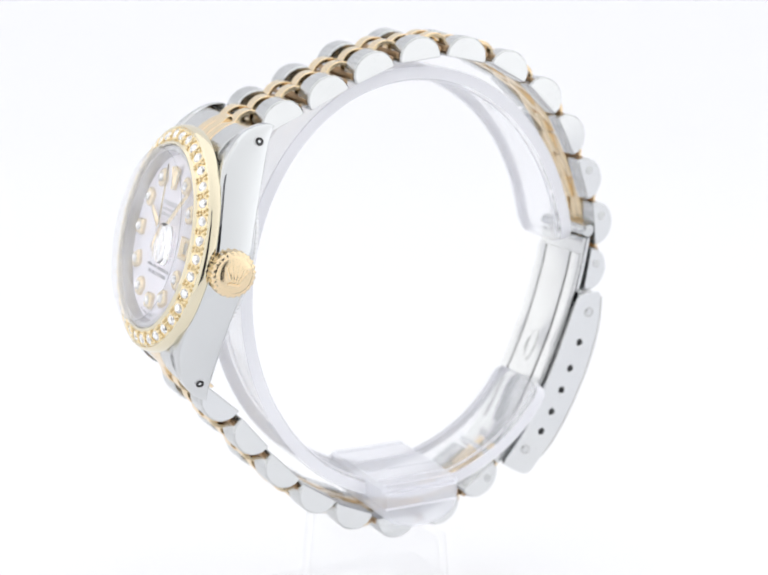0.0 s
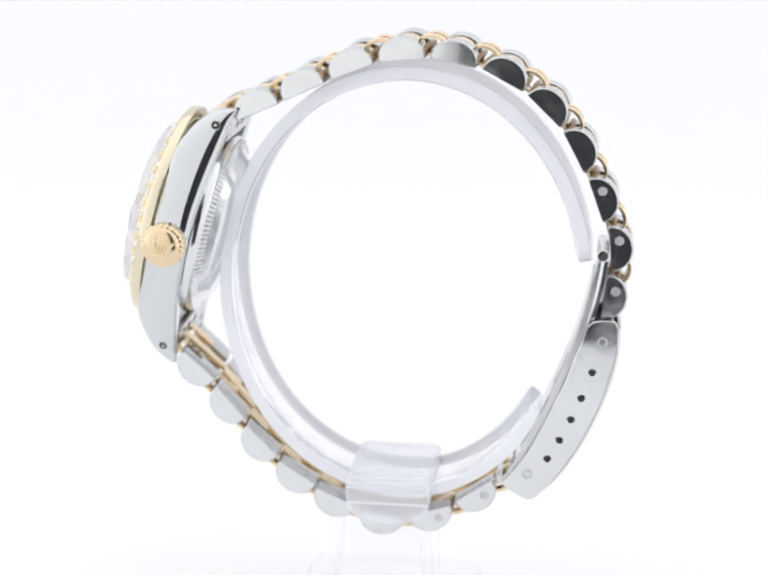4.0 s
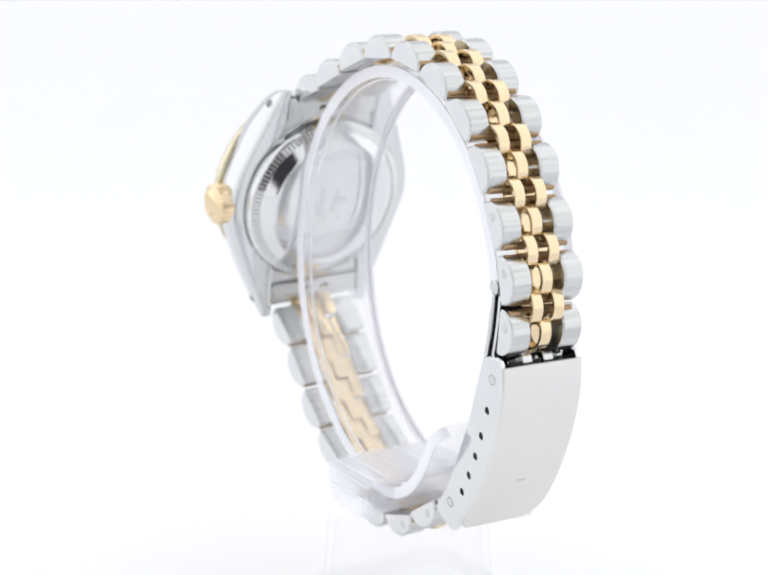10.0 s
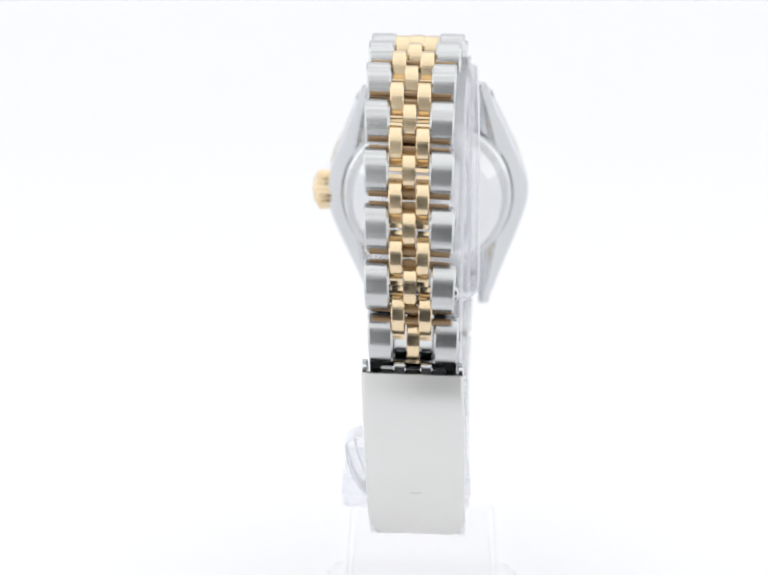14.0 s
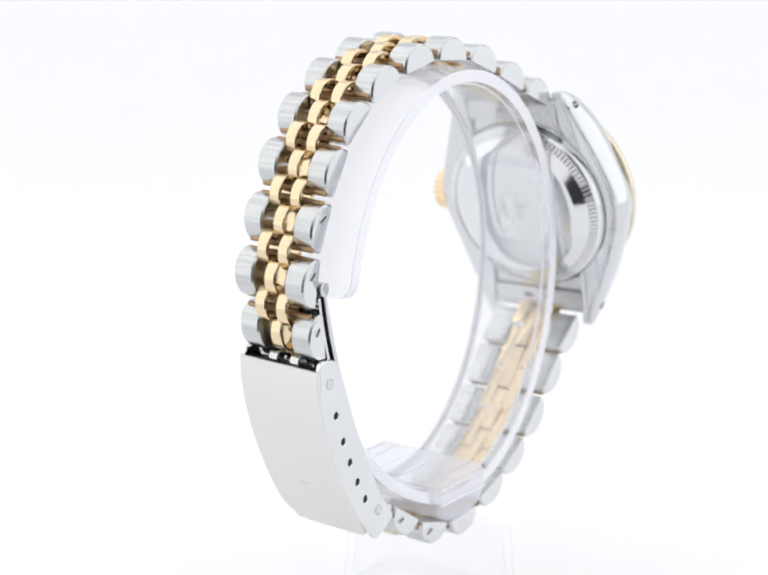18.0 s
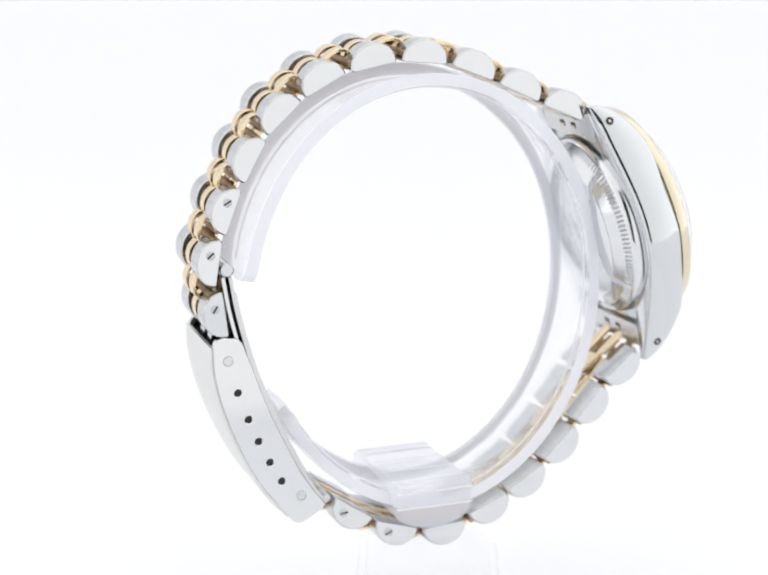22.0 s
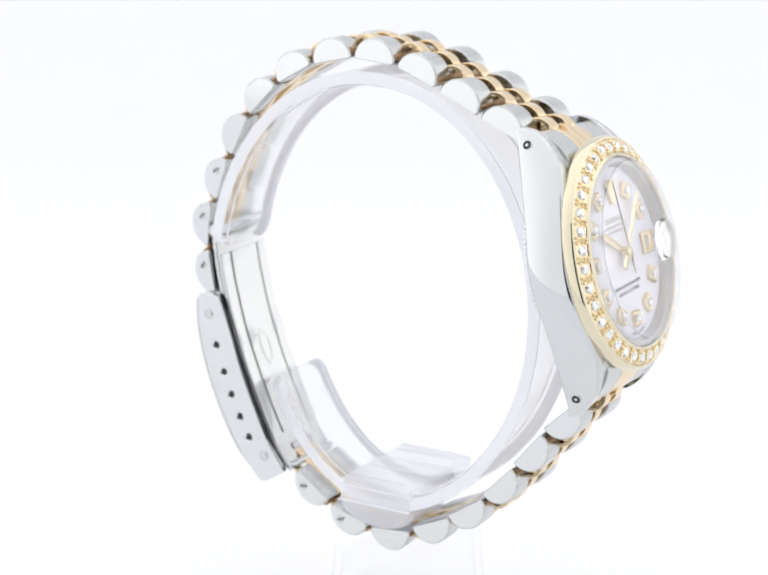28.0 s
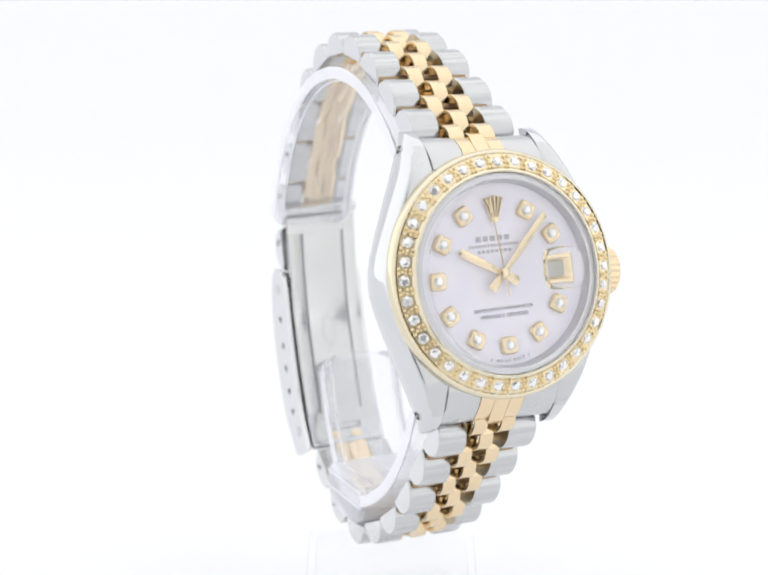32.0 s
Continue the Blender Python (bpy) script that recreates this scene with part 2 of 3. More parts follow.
def case_top(y):
    y = abs(y)
    steps = ((0, 3.85), (8.6, 3.85), (10.0, 3.7), (11.0, 3.42), (12.0, 2.95), (13.0, 2.4), (13.8, 1.85), (14.5, 1.15), (15.0, 0.45), (15.35, -0.25), (15.6, -1.1))
    for (a, p), (b, q) in zip(steps, steps[1:]):
        if y <= b:
            return p + (q - p) * (y - a) / (b - a)
    return steps[-1][1]


def case_side(y):
    return 14.5 - math.sqrt(1.8225 + (0.4265 * y) ** 2)


def case_floor(y):
    return -0.58 - 1.12 * max(0.0, (abs(y) - 4.0) / 11.6) ** 1.4


def build_case():
    bm = bmesh.new()
    lathe(bm, [(0, 3.68), (11.4, 3.68), (11.6, 3.5), (11.6, 2.4), (11.6, 0.2), (11.5, -0.45), (11.3, -0.56), (0, -0.56)], 120)
    for side in (1, -1):
        rings = []
        ys = [-15.6, -15.5, -15.35, -15.2, -15.0, -14.75, -14.5, -14.15, -13.8, -13.4, -13.0, -12.5, -12.0, -11.5, -11.0, -10.5, -10.0, -9.3, -8.6, -8, -7, -6, -5, -4, -3, -2.2, -1.5, -0.7]
        ys = ys + [0.0] + [-v for v in reversed(ys)]
        for y in ys:
            xo, zt, zb = case_side(y), case_top(y), case_floor(y)
            h = max(zt - zb, 0.12)
            k = min(1.0, h / 3.0)
            sec = [(6.45, zb + 0.1 * k), (6.6, zb), (xo - 0.68 * k, zb), (xo - 0.57 * k, zb + 0.02 * k), (xo - 0.43 * k, zb + 0.08 * k), (xo - 0.33 * k, zb + 0.15 * k), (xo - 0.26 * k, zb + 0.24 * k)]
            for f in (0.08, 0.13, 0.18, 0.24, 0.3, 0.37, 0.44, 0.51, 0.58, 0.65, 0.72, 0.79, 0.86):
                sec.append((xo - (1.6 if f > 0.38 else 2.1) * k * (f - 0.38) ** 2, zb + f * h))
            for deg in (30, 50, 70, 90):
                sec.append((xo - 0.37 * k - 0.6 * k * (1.0 - math.cos(radians(deg))), zb + 0.86 * h + 0.14 * h * math.sin(radians(deg))))
            sec += [(6.6, zb + h), (6.45, zb + h - 0.1 * k)]
            rings.append([bm.verts.new((side * x, y, z)) for x, z in sec])
        for a, b in zip(rings, rings[1:]):
            ring_faces(bm, a, b)
        bm.faces.new(rings[0])
        bm.faces.new(list(reversed(rings[-1])))
    case = part("case", bm, CASESTEEL, watch, "polished steel case with satin lug tops", CASE, 40)
    case.data.materials.append(PLAIN)
    out = CASE.to_3x3() @ Vector((0, 0, 1))
    for f in case.data.polygons:
        if f.normal.dot(out) > 0.72:
            f.material_index = 1
    for side in (1, -1):
        for end in (1, -1):
            bm = bmesh.new()
            n = 16
            loops = []
            for r, d in ((0.62, -0.3), (0.6, 0.04), (0.5, 0.05), (0.45, 0.02), (0.0, 0.0)):
                loops.append((r, d))
            lathe(bm, loops, n)
            x = side * (case_side(13.63) + 0.0)
            turn = pose(x, end * 13.63, 0.0, 0, 0, end * side * 21.0) @ pose(0, 0, 0, 0, 90 * side, 0)
            part("lug_hole_rim", bm, STEEL, case, "", CASE @ turn)
            # black disc on the solid lug, painting the hole's shade
            bm = bmesh.new()
            lathe(bm, [(0, 0.05), (0.46, 0.05), (0.46, -0.1)], n)
            hole = part("lug_hole", bm, DARK, case, "black disc for the shade in the lug hole", CASE @ turn)
            bm = bmesh.new()
            lathe(bm, [(0, 0.08), (0.1, 0.075), (0.17, 0.05), (0.17, -0.05)], n)
            part("pin_end", bm, STEEL, hole, "steel spring bar end in the hole", CASE @ turn)
    # bezel
    bm = bmesh.new()
    lathe(bm, [(12.0, 3.78), (12.7, 3.78), (12.77, 3.83), (12.79, 3.95), (12.77, 4.25), (12.7, 4.6), (12.6, 4.85), (12.47, 4.96), (12.34, 4.97), (12.2, 4.88),
               (10.78, 5.52), (10.72, 5.62), (10.6, 5.76), (10.46, 5.84), (10.34, 5.8), (10.28, 5.6), (10.28, 3.8)], 160, close=True)
    bezel = part("bezel", bm, POLISHED, watch, "yellow gold bezel set with round diamonds", FACE)
    slope = math.degrees(math.atan2(0.66, 1.4))
    bm = bmesh.new()
    lathe(bm, [(12.12, 4.93), (10.82, 5.55), (10.8, 5.46), (12.1, 4.84)], 160, close=True)
    part("setting_band", bm, SETTING, bezel, "gold band under the stones", FACE)
    chance = random.Random(7)
    stone = None
    beads = bmesh.new()
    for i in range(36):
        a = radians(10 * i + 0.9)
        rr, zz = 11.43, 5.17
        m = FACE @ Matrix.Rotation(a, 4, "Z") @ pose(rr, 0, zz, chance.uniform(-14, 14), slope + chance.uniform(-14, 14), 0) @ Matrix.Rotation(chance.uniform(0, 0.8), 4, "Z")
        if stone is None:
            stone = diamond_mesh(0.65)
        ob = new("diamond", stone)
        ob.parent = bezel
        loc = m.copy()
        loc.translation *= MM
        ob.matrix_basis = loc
        mid = FACE @ Matrix.Rotation(a + radians(5), 4, "Z")
        for dr, dy, size in ((-0.52, -0.2, 0.2), (-0.52, 0.2, 0.2), (-0.12, -0.17, 0.2), (-0.1, 0.19, 0.18), (0.22, 0.02, 0.19), (0.52, -0.27, 0.2), (0.52, 0.25, 0.21)):
            bmesh.ops.create_icosphere(beads, subdivisions=2, radius=size, matrix=mid @ pose(rr + dr, dy + chance.uniform(-0.04, 0.04), zz + 0.14 - dr * 0.48))
    tagged(part("bead_setting", beads, SETTING, bezel, "fine gold beads that grip the stones"), kind="stuff")
    # crystal with its date lens
    bm = bmesh.new()
    lathe(bm, [(0, 6.86), (9.6, 6.86), (9.62, 6.84), (9.62, 6.82), (0, 6.82)], 128)
    crystal = part("crystal", bm, CRYSTAL, watch, "clear sapphire crystal", FACE, 25)
    crystal.visible_shadow = False
    bm = bmesh.new()
    lathe(bm, [(9.63, 6.85), (9.9, 6.74), (10.1, 6.48), (10.22, 6.05), (10.24, 5.45), (9.74, 5.45), (9.66, 5.6)], 128, close=True)
    part("crystal_edge", bm, GLASSRIM, crystal, "frosted edge of the crystal", FACE).visible_shadow = False
    bm = bmesh.new()
    pts = []
    for k in range(64):
        a = 2 * math.pi * k / 64
        c, n = math.cos(a), math.sin(a)
        pts.append((math.copysign(abs(c) ** 0.5, c), math.copysign(abs(n) ** 0.5, n)))
    rings = []
    for f, z in ((1.0, 6.87), (0.97, 7.0), (0.94, 7.1), (0.9, 0.0), (0.75, 0.0), (0.6, 0.0), (0.45, 0.0), (0.3, 0.0), (0.15, 0.0)):
        ring = []
        for p in pts:
            x, y = 2.3 * f * p[0], 2.2 * f * p[1]
            ring.append(bm.verts.new((6.08 + x, 0.05 + y, z or 7.18 + math.sqrt(36.0 - x * x - y * y) - 5.4)))
        rings.append(ring)
    for a, b in zip(rings, rings[1:]):
        ring_faces(bm, a, b)
    bm.faces.new(rings[-1])
    bm.faces.new(list(reversed(rings[0])))
    part("date_lens", bm, LENS, crystal, "small magnifying lens over the date", DIAL).visible_shadow = False
    # crown
    bm = bmesh.new()
    n = 96
    prof = [(0.0, 3.05), (0.9, 3.02), (1.5, 2.9), (1.85, 2.66), (1.95, 2.5), (2.15, 2.42), (2.34, 2.2), (2.36, 1.2), (2.3, 0.25), (2.1, 0.0), (0, 0)]
    lathe(bm, prof, n)
    for v in bm.verts:
        r = math.hypot(v.co.x, v.co.y)
        if r > 2.05:
            a = math.atan2(v.co.y, v.co.x)
            f = 1.0 + 0.035 * max(-1.0, min(1.0, 2.2 * math.cos(a * 24)))
            v.co.x *= f
            v.co.y *= f
    lay = CASE @ pose(12.35, -0.05, 1.75, 0, 90, 0) @ Matrix.Diagonal((1.06, 1.06, 0.82, 1))
    crown = part("crown", bm, GOLD, watch, "fluted yellow gold winding crown", lay, 28)
    bm = bmesh.new()
    for k in range(5):
        a = radians(-34 + 17 * k)
        rod(bm, (0.5 * math.sin(a), -0.5, 3.0), (1.7 * math.sin(a), 0.85 - 0.13 * abs(k - 2), 2.93), 0.13, 6)
    rod(bm, (-0.5, -0.72, 2.98), (0.5, -0.72, 2.98), 0.16, 6)
    part("emblem", bm, GOLD, crown, "raised fan-shaped emblem", lay @ pose(0, 0, 0.05) @ Matrix.Diagonal((1.3, 1.3, 1.0, 1)))
    bm = bmesh.new()
    lathe(bm, [(0, 0.9), (1.7, 0.9), (1.7, 0), (0, 0)], 32)
    part("crown_tube", bm, STEEL, crown, "steel crown tube", CASE @ pose(11.7, -0.05, 1.75, 0, 90, 0))
    # case back: flat middle, bright slope, fluted rim
    bm = bmesh.new()
    n = 144
    lathe(bm, [(11.02, -0.5), (11.0, -0.72), (10.92, -1.15), (10.8, -1.42), (10.64, -1.62), (9.72, -2.2), (9.6, -2.3), (8.5, -2.95), (8.36, -3.06), (8.2, -3.13), (6.8, -3.38), (5.2, -3.58), (3.0, -3.76), (0, -3.84)], n)
    back = part("case_back", bm, BACK, watch, "polished steel case back with a fluted rim", CASE, 20)
    # darker ring under the flutes puts the grooves' shade into its colour
    bm = bmesh.new()
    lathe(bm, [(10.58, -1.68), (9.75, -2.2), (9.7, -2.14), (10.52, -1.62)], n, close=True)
    part("groove_ring", bm, DARKSTEEL, back, "darker steel painting the shade between the flutes", CASE, 24)
    bm = bmesh.new()
    for k in range(120):
        turn = Matrix.Rotation(2 * math.pi * k / 120, 3, "Z")
        quad = []
        for r, z, wd in ((10.58, -1.7, 0.21), (9.74, -2.2, 0.19)):
            for y, dz in ((-wd, 0.06), (-wd * 0.55, -0.15), (wd * 0.55, -0.15), (wd, 0.06)):
                quad.append(bm.verts.new(turn @ Vector((r, y, z + dz))))
        ring_faces(bm, quad[:4], quad[4:])
        bm.faces.new(quad[:4])
        bm.faces.new(quad[4:])
    tagged(part("fluted_rim", bm, BACK, back, "fine flutes round the case back", CASE, 20), kind="stuff")
    bm = bmesh.new()
    lathe(bm, [(11.0, -0.6), (11.0, -0.66), (11.12, -0.64), (11.14, -0.52), (11.0, -0.52)], 120, close=True)
    part("gasket_line", bm, SEAM, case, "dark seam round the case back", CASE)
    return case


def diamond_mesh(r):
    """A small round brilliant cut, with its table up."""
    bm = bmesh.new()
    s = r * MM
    rings = [[bm.verts.new((s * f * math.cos(a + o), s * f * math.sin(a + o), s * z)) for a in [2 * math.pi * k / 8 for k in range(8)]]
             for f, z, o in ((0.5, 0.42, 0.0), (0.78, 0.28, math.pi / 8), (1.0, 0.0, 0.0), (1.0, -0.06, 0.0))]
    tip = bm.verts.new((0, 0, -0.8 * s))
    bm.faces.new(rings[0])
    for lo, hi, half in ((rings[1], rings[0], False), (rings[2], rings[1], True)):
        for k in range(8):
            j = (k + 1) % 8
            if not half:
                bm.faces.new((hi[k], lo[k], hi[j]))
                bm.faces.new((lo[k], lo[j], hi[j]))
            else:
                bm.faces.new((lo[k], lo[j], hi[k]))
                bm.faces.new((lo[j], hi[j], hi[k]))
    ring_faces(bm, rings[3], rings[2])
    for k in range(8):
        bm.faces.new((rings[3][(k + 1) % 8], rings[3][k], tip))
    bmesh.ops.recalc_face_normals(bm, faces=bm.faces)
    # faces split apart so that each takes its own painted sparkle tone
    bmesh.ops.split_edges(bm, edges=bm.edges)
    me = bpy.data.meshes.new("diamond")
    bm.to_mesh(me)
    bm.free()
    me.materials.append(STONE)
    return me


# ---- the dial ----
DZ = 4.4


def lettering(words, size, x, y, mat, parent, label, turn=0.0):
    curve = bpy.data.curves.new("lettering", "FONT")
    curve.body, curve.size, curve.align_x, curve.align_y, curve.extrude = words, size, "CENTER", "CENTER", 0.012
    curve.resolution_u = 3
    ob = new("lettering", curve)
    bpy.context.view_layer.update()
    me = bpy.data.meshes.new_from_object(ob.evaluated_get(bpy.context.evaluated_depsgraph_get()))
    bpy.data.objects.remove(ob)
    bpy.data.curves.remove(curve)
    bm = bmesh.new()
    bm.from_mesh(me)
    bpy.data.meshes.remove(me)
    return part("lettering", bm, mat, parent, label, DIAL @ pose(x, y, DZ + 0.03, 0, 0, turn))


def build_dial():
    bm = bmesh.new()
    lathe(bm, [(0, DZ), (9.75, DZ), (9.75, DZ - 0.5), (0, DZ - 0.5)], 128)
    dial = part("dial", bm, PEARL, watch, "pale pink mother-of-pearl dial", DIAL)
    bm = bmesh.new()
    lathe(bm, [(9.3, DZ - 0.3), (9.3, DZ + 0.05), (9.62, DZ + 1.1), (10.22, DZ + 1.0), (10.22, DZ - 0.3)], 128, close=True)
    part("chapter_ring", bm, REHAUT, watch, "brushed steel ring round the dial", FACE)
    chance = random.Random(11)
    stone = diamond_mesh(0.56)
    for hour in (1, 2, 4, 5, 6, 7, 8, 9, 10, 11):
        a = radians(90 - 30 * hour)
        m = DIAL @ pose(0.05, 0.05, DZ) @ Matrix.Rotation(a, 4, "Z") @ Matrix.Translation((7.25, 0, 0))
        bm = bmesh.new()
        pts = []
        for k in range(24):
            b = 2 * math.pi * k / 24
            c, s = math.cos(b), math.sin(b)
            pts.append((0.92 * math.copysign(abs(c) ** 0.45, c), 0.92 * math.copysign(abs(s) ** 0.45, s)))
        rings = [[bm.verts.new((p[0] * f, p[1] * f, z)) for p in pts] for f, z in ((1.0, 0.0), (1.0, 0.3), (0.86, 0.5), (0.74, 0.52), (0.68, 0.47))]
        for p, q in zip(rings, rings[1:]):
            ring_faces(bm, p, q)
        bm.faces.new(rings[-1])
        marker = part("hour_marker", bm, DIALGOLD, dial, "gold marker set with a diamond", m)
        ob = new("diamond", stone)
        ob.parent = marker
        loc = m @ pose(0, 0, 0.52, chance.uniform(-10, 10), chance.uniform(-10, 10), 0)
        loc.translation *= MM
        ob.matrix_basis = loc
    # twelve o'clock: a plain fan
    bm = bmesh.new()
    for k in range(5):
        a = radians(-26 + 13 * k)
        rod(bm, (0.9 * math.sin(a) * 0.6, 5.75, DZ + 0.2), (2.55 * math.sin(a) * 0.85, 8.15 - 0.12 * abs(k - 2), DZ + 0.32), 0.2, 8)
    block(bm, -0.42, 0.42, 5.45, 6.0, DZ, DZ + 0.4, 0.25)
    plain_prism(bm, [(-0.35, 5.8), (0.35, 5.8), (0.62, 6.7), (-0.62, 6.7)], DZ + 0.02, DZ + 0.22)
    part("fan_marker", bm, DIALGOLD, dial, "plain gold fan-shaped marker at twelve", DIAL)
    # date window
    outer = [(5.4, -1.25), (8.1, -1.25), (8.1, 1.2), (5.4, 1.2)]
    bm = bmesh.new()
    rings = []
    for f, z in ((0.0, DZ), (0.0, DZ + 0.3), (0.1, DZ + 0.36), (0.34, DZ + 0.36), (0.62, DZ + 0.03)):
        rings.append([bm.verts.new((x + (f if x < 6.5 else -f), y + (f if y < 0 else -f), z)) for x, y in outer])
    for p, q in zip(rings, rings[1:]):
        ring_faces(bm, p, q)
    frame_ob = part("date_frame", bm, DIALGOLD, dial, "gold frame round the date window", DIAL, 20)
    bm = bmesh.new()
    block(bm, 5.9, 7.6, -0.75, 0.7, DZ - 0.02, DZ + 0.02)
    part("date_disc", bm, DATEGREY, frame_ob, "plain silver-grey date disc", DIAL)
    # print: maker's words as plain bars, the rest as letters
    for x0, count, wd, step, y0, y1 in ((-2.35, 5, 0.6, 0.82, 3.55, 4.1), (-3.2, 16, 0.24, 0.36, 2.95, 3.25), (-2.25, 8, 0.36, 0.5, 2.35, 2.68)):
        bm = bmesh.new()
        for k in range(count):
            block(bm, x0 + k * step, x0 + k * step + wd, y0, y1, DZ, DZ + 0.025)
        part("printed_bars", bm, PALEINK, dial, "row of plain grey printed bars", DIAL)
    lettering("SUPERLATIVE CHRONOMETER", 0.5, 0.0, -3.42, INK, dial, "dark grey words superlative chronometer")
    lettering("OFFICIALLY CERTIFIED", 0.55, 0.0, -4.13, INK, dial, "dark grey words officially certified")
    for words, start in (("T SWISS", -103.5), ("MADE T", -86.0)):
        for k, ch in enumerate(words):
            a = start + 2.3 * k
            if ch != " ":
                lettering(ch, 0.4, 8.75 * math.cos(radians(a)), 8.75 * math.sin(radians(a)), INK, dial, "small dark grey letter at the dial's edge", a + 90)

    def pointer(name, deg, length, tail, w, z, label, wt=None):
        bm = bmesh.new()
        wt = w * 1.5 if wt is None else wt
        sec = []
        for y, ww in ((-tail, wt), (-tail * 0.55, wt * 0.9), (-0.3, w * 0.62), (0.3, w * 0.62), (length * 0.55, w), (length - 0.25, w * 0.9), (length, w * 0.25)):
            sec.append([bm.verts.new((-ww, y, z)), bm.verts.new((0, y, z + 0.14)), bm.verts.new((ww, y, z)), bm.verts.new((0, y, z - 0.06))])
        for a, b in zip(sec, sec[1:]):
            ring_faces(bm, a, b)
        bm.faces.new(sec[0])
        bm.faces.new(list(reversed(sec[-1])))
        return part(name, bm, DIALGOLD, dial, label, DIAL @ pose(0.1, 0.15, DZ, 0, 0, deg), 20)

    pointer("hour_pointer", 60.2, 5.35, 2.0, 0.44, 0.45, "short gold hour pointer", 0.5)
    pointer("minute_pointer", -44.6, 7.9, 2.2, 0.4, 0.75, "long gold minute pointer", 0.5)
    pointer("second_pointer", 6.6, 8.0, 2.5, 0.08, 1.0, "thin gold second pointer", 0.1)
    bm = bmesh.new()
    lathe(bm, [(0, 1.2), (0.3, 1.18), (0.55, 1.05), (0.6, 0.9), (0.6, 0.2), (0, 0.2)], 24)
    part("centre_cap", bm, DIALGOLD, dial, "gold centre cap", DIAL @ pose(0.1, 0.15, DZ))


# ---- the bracelet ----
# x, z and slope of each link's inner face, the middle of its width and the width
UPPER = [(-16.35, 20.98, 23.0, 2.3, 11.6), (-11.0, 23.43, 24.4, 2.0, 11.4), (-5.45, 25.85, 21.3, 1.7, 11.0), (0.15, 27.2, 5.4, 1.4, 10.6), (5.9, 26.95, -11.8, 1.1, 10.2),
         (11.4, 25.1, -28.7, 0.79, 9.7), (16.05, 21.7, -44.0, 0.65, 9.5), (19.45, 17.1, -62.0, 0.66, 9.4), (22.05, 11.65, -70.0, 0.75, 9.3), (23.87, 6.13, -82.3, 0.92, 9.3), (23.37, 0.45, -98.3, 1.33, 9.3)]
LOWER = [(-24.2, -9.4, -42.5, 2.88, 11.6), (-20.35, -13.9, -50.4, 2.77, 11.4), (-16.6, -18.5, -46.0, 2.65, 11.2), (-12.4, -22.4, -33.5, 2.52, 10.9),
         (-7.8, -25.2, -23.9, 2.38, 10.6), (-2.3, -27.2, -6.0, 2.2, 10.3), (3.4, -26.5, 16.0, 2.0, 10.0), (8.64, -23.8, 33.0, 1.8, 9.8)]


def dome(a, h, n=14, flat=0.0):
    pts = [(-a + 0.16, 0.0), (-a, 0.14)] if flat == 0 else [(-a - flat, 0.0), (-a - flat, 0.25)]
    for k in range(n + 1):
        p = math.pi * k / n
        pts.append((-a * math.cos(p), 0.3 + (h - 0.3) * math.sin(p)))
    pts += [(a, 0.14), (a - 0.16, 0.0)] if flat == 0 else [(a + flat, 0.25), (a + flat, 0.0)]
    return pts


def placed(x, z, deg, out, yc):
    """From a link's own length, width and height to the watch's space; the links taper and lie a little askew."""
    c, s = math.cos(radians(deg)), math.sin(radians(deg))

    def at(u, y, w):
        v = u + out * 0.04 * (y - yc)
        return (x + v * c - out * w * s, y - 0.045 * u * max(-1.0, min(1.0, (y - yc) / 4.0)), z + v * s + out * w * c)

    return at


def polish_end(link, side):
    """The outer flat end of a link is mirror bright."""
    link.data.materials.append(LINKEND)
    caps = [f for f in link.data.polygons if len(f.vertices) > 6]
    far = max(caps, key=lambda f: side * f.center[1])
    far.material_index = 1


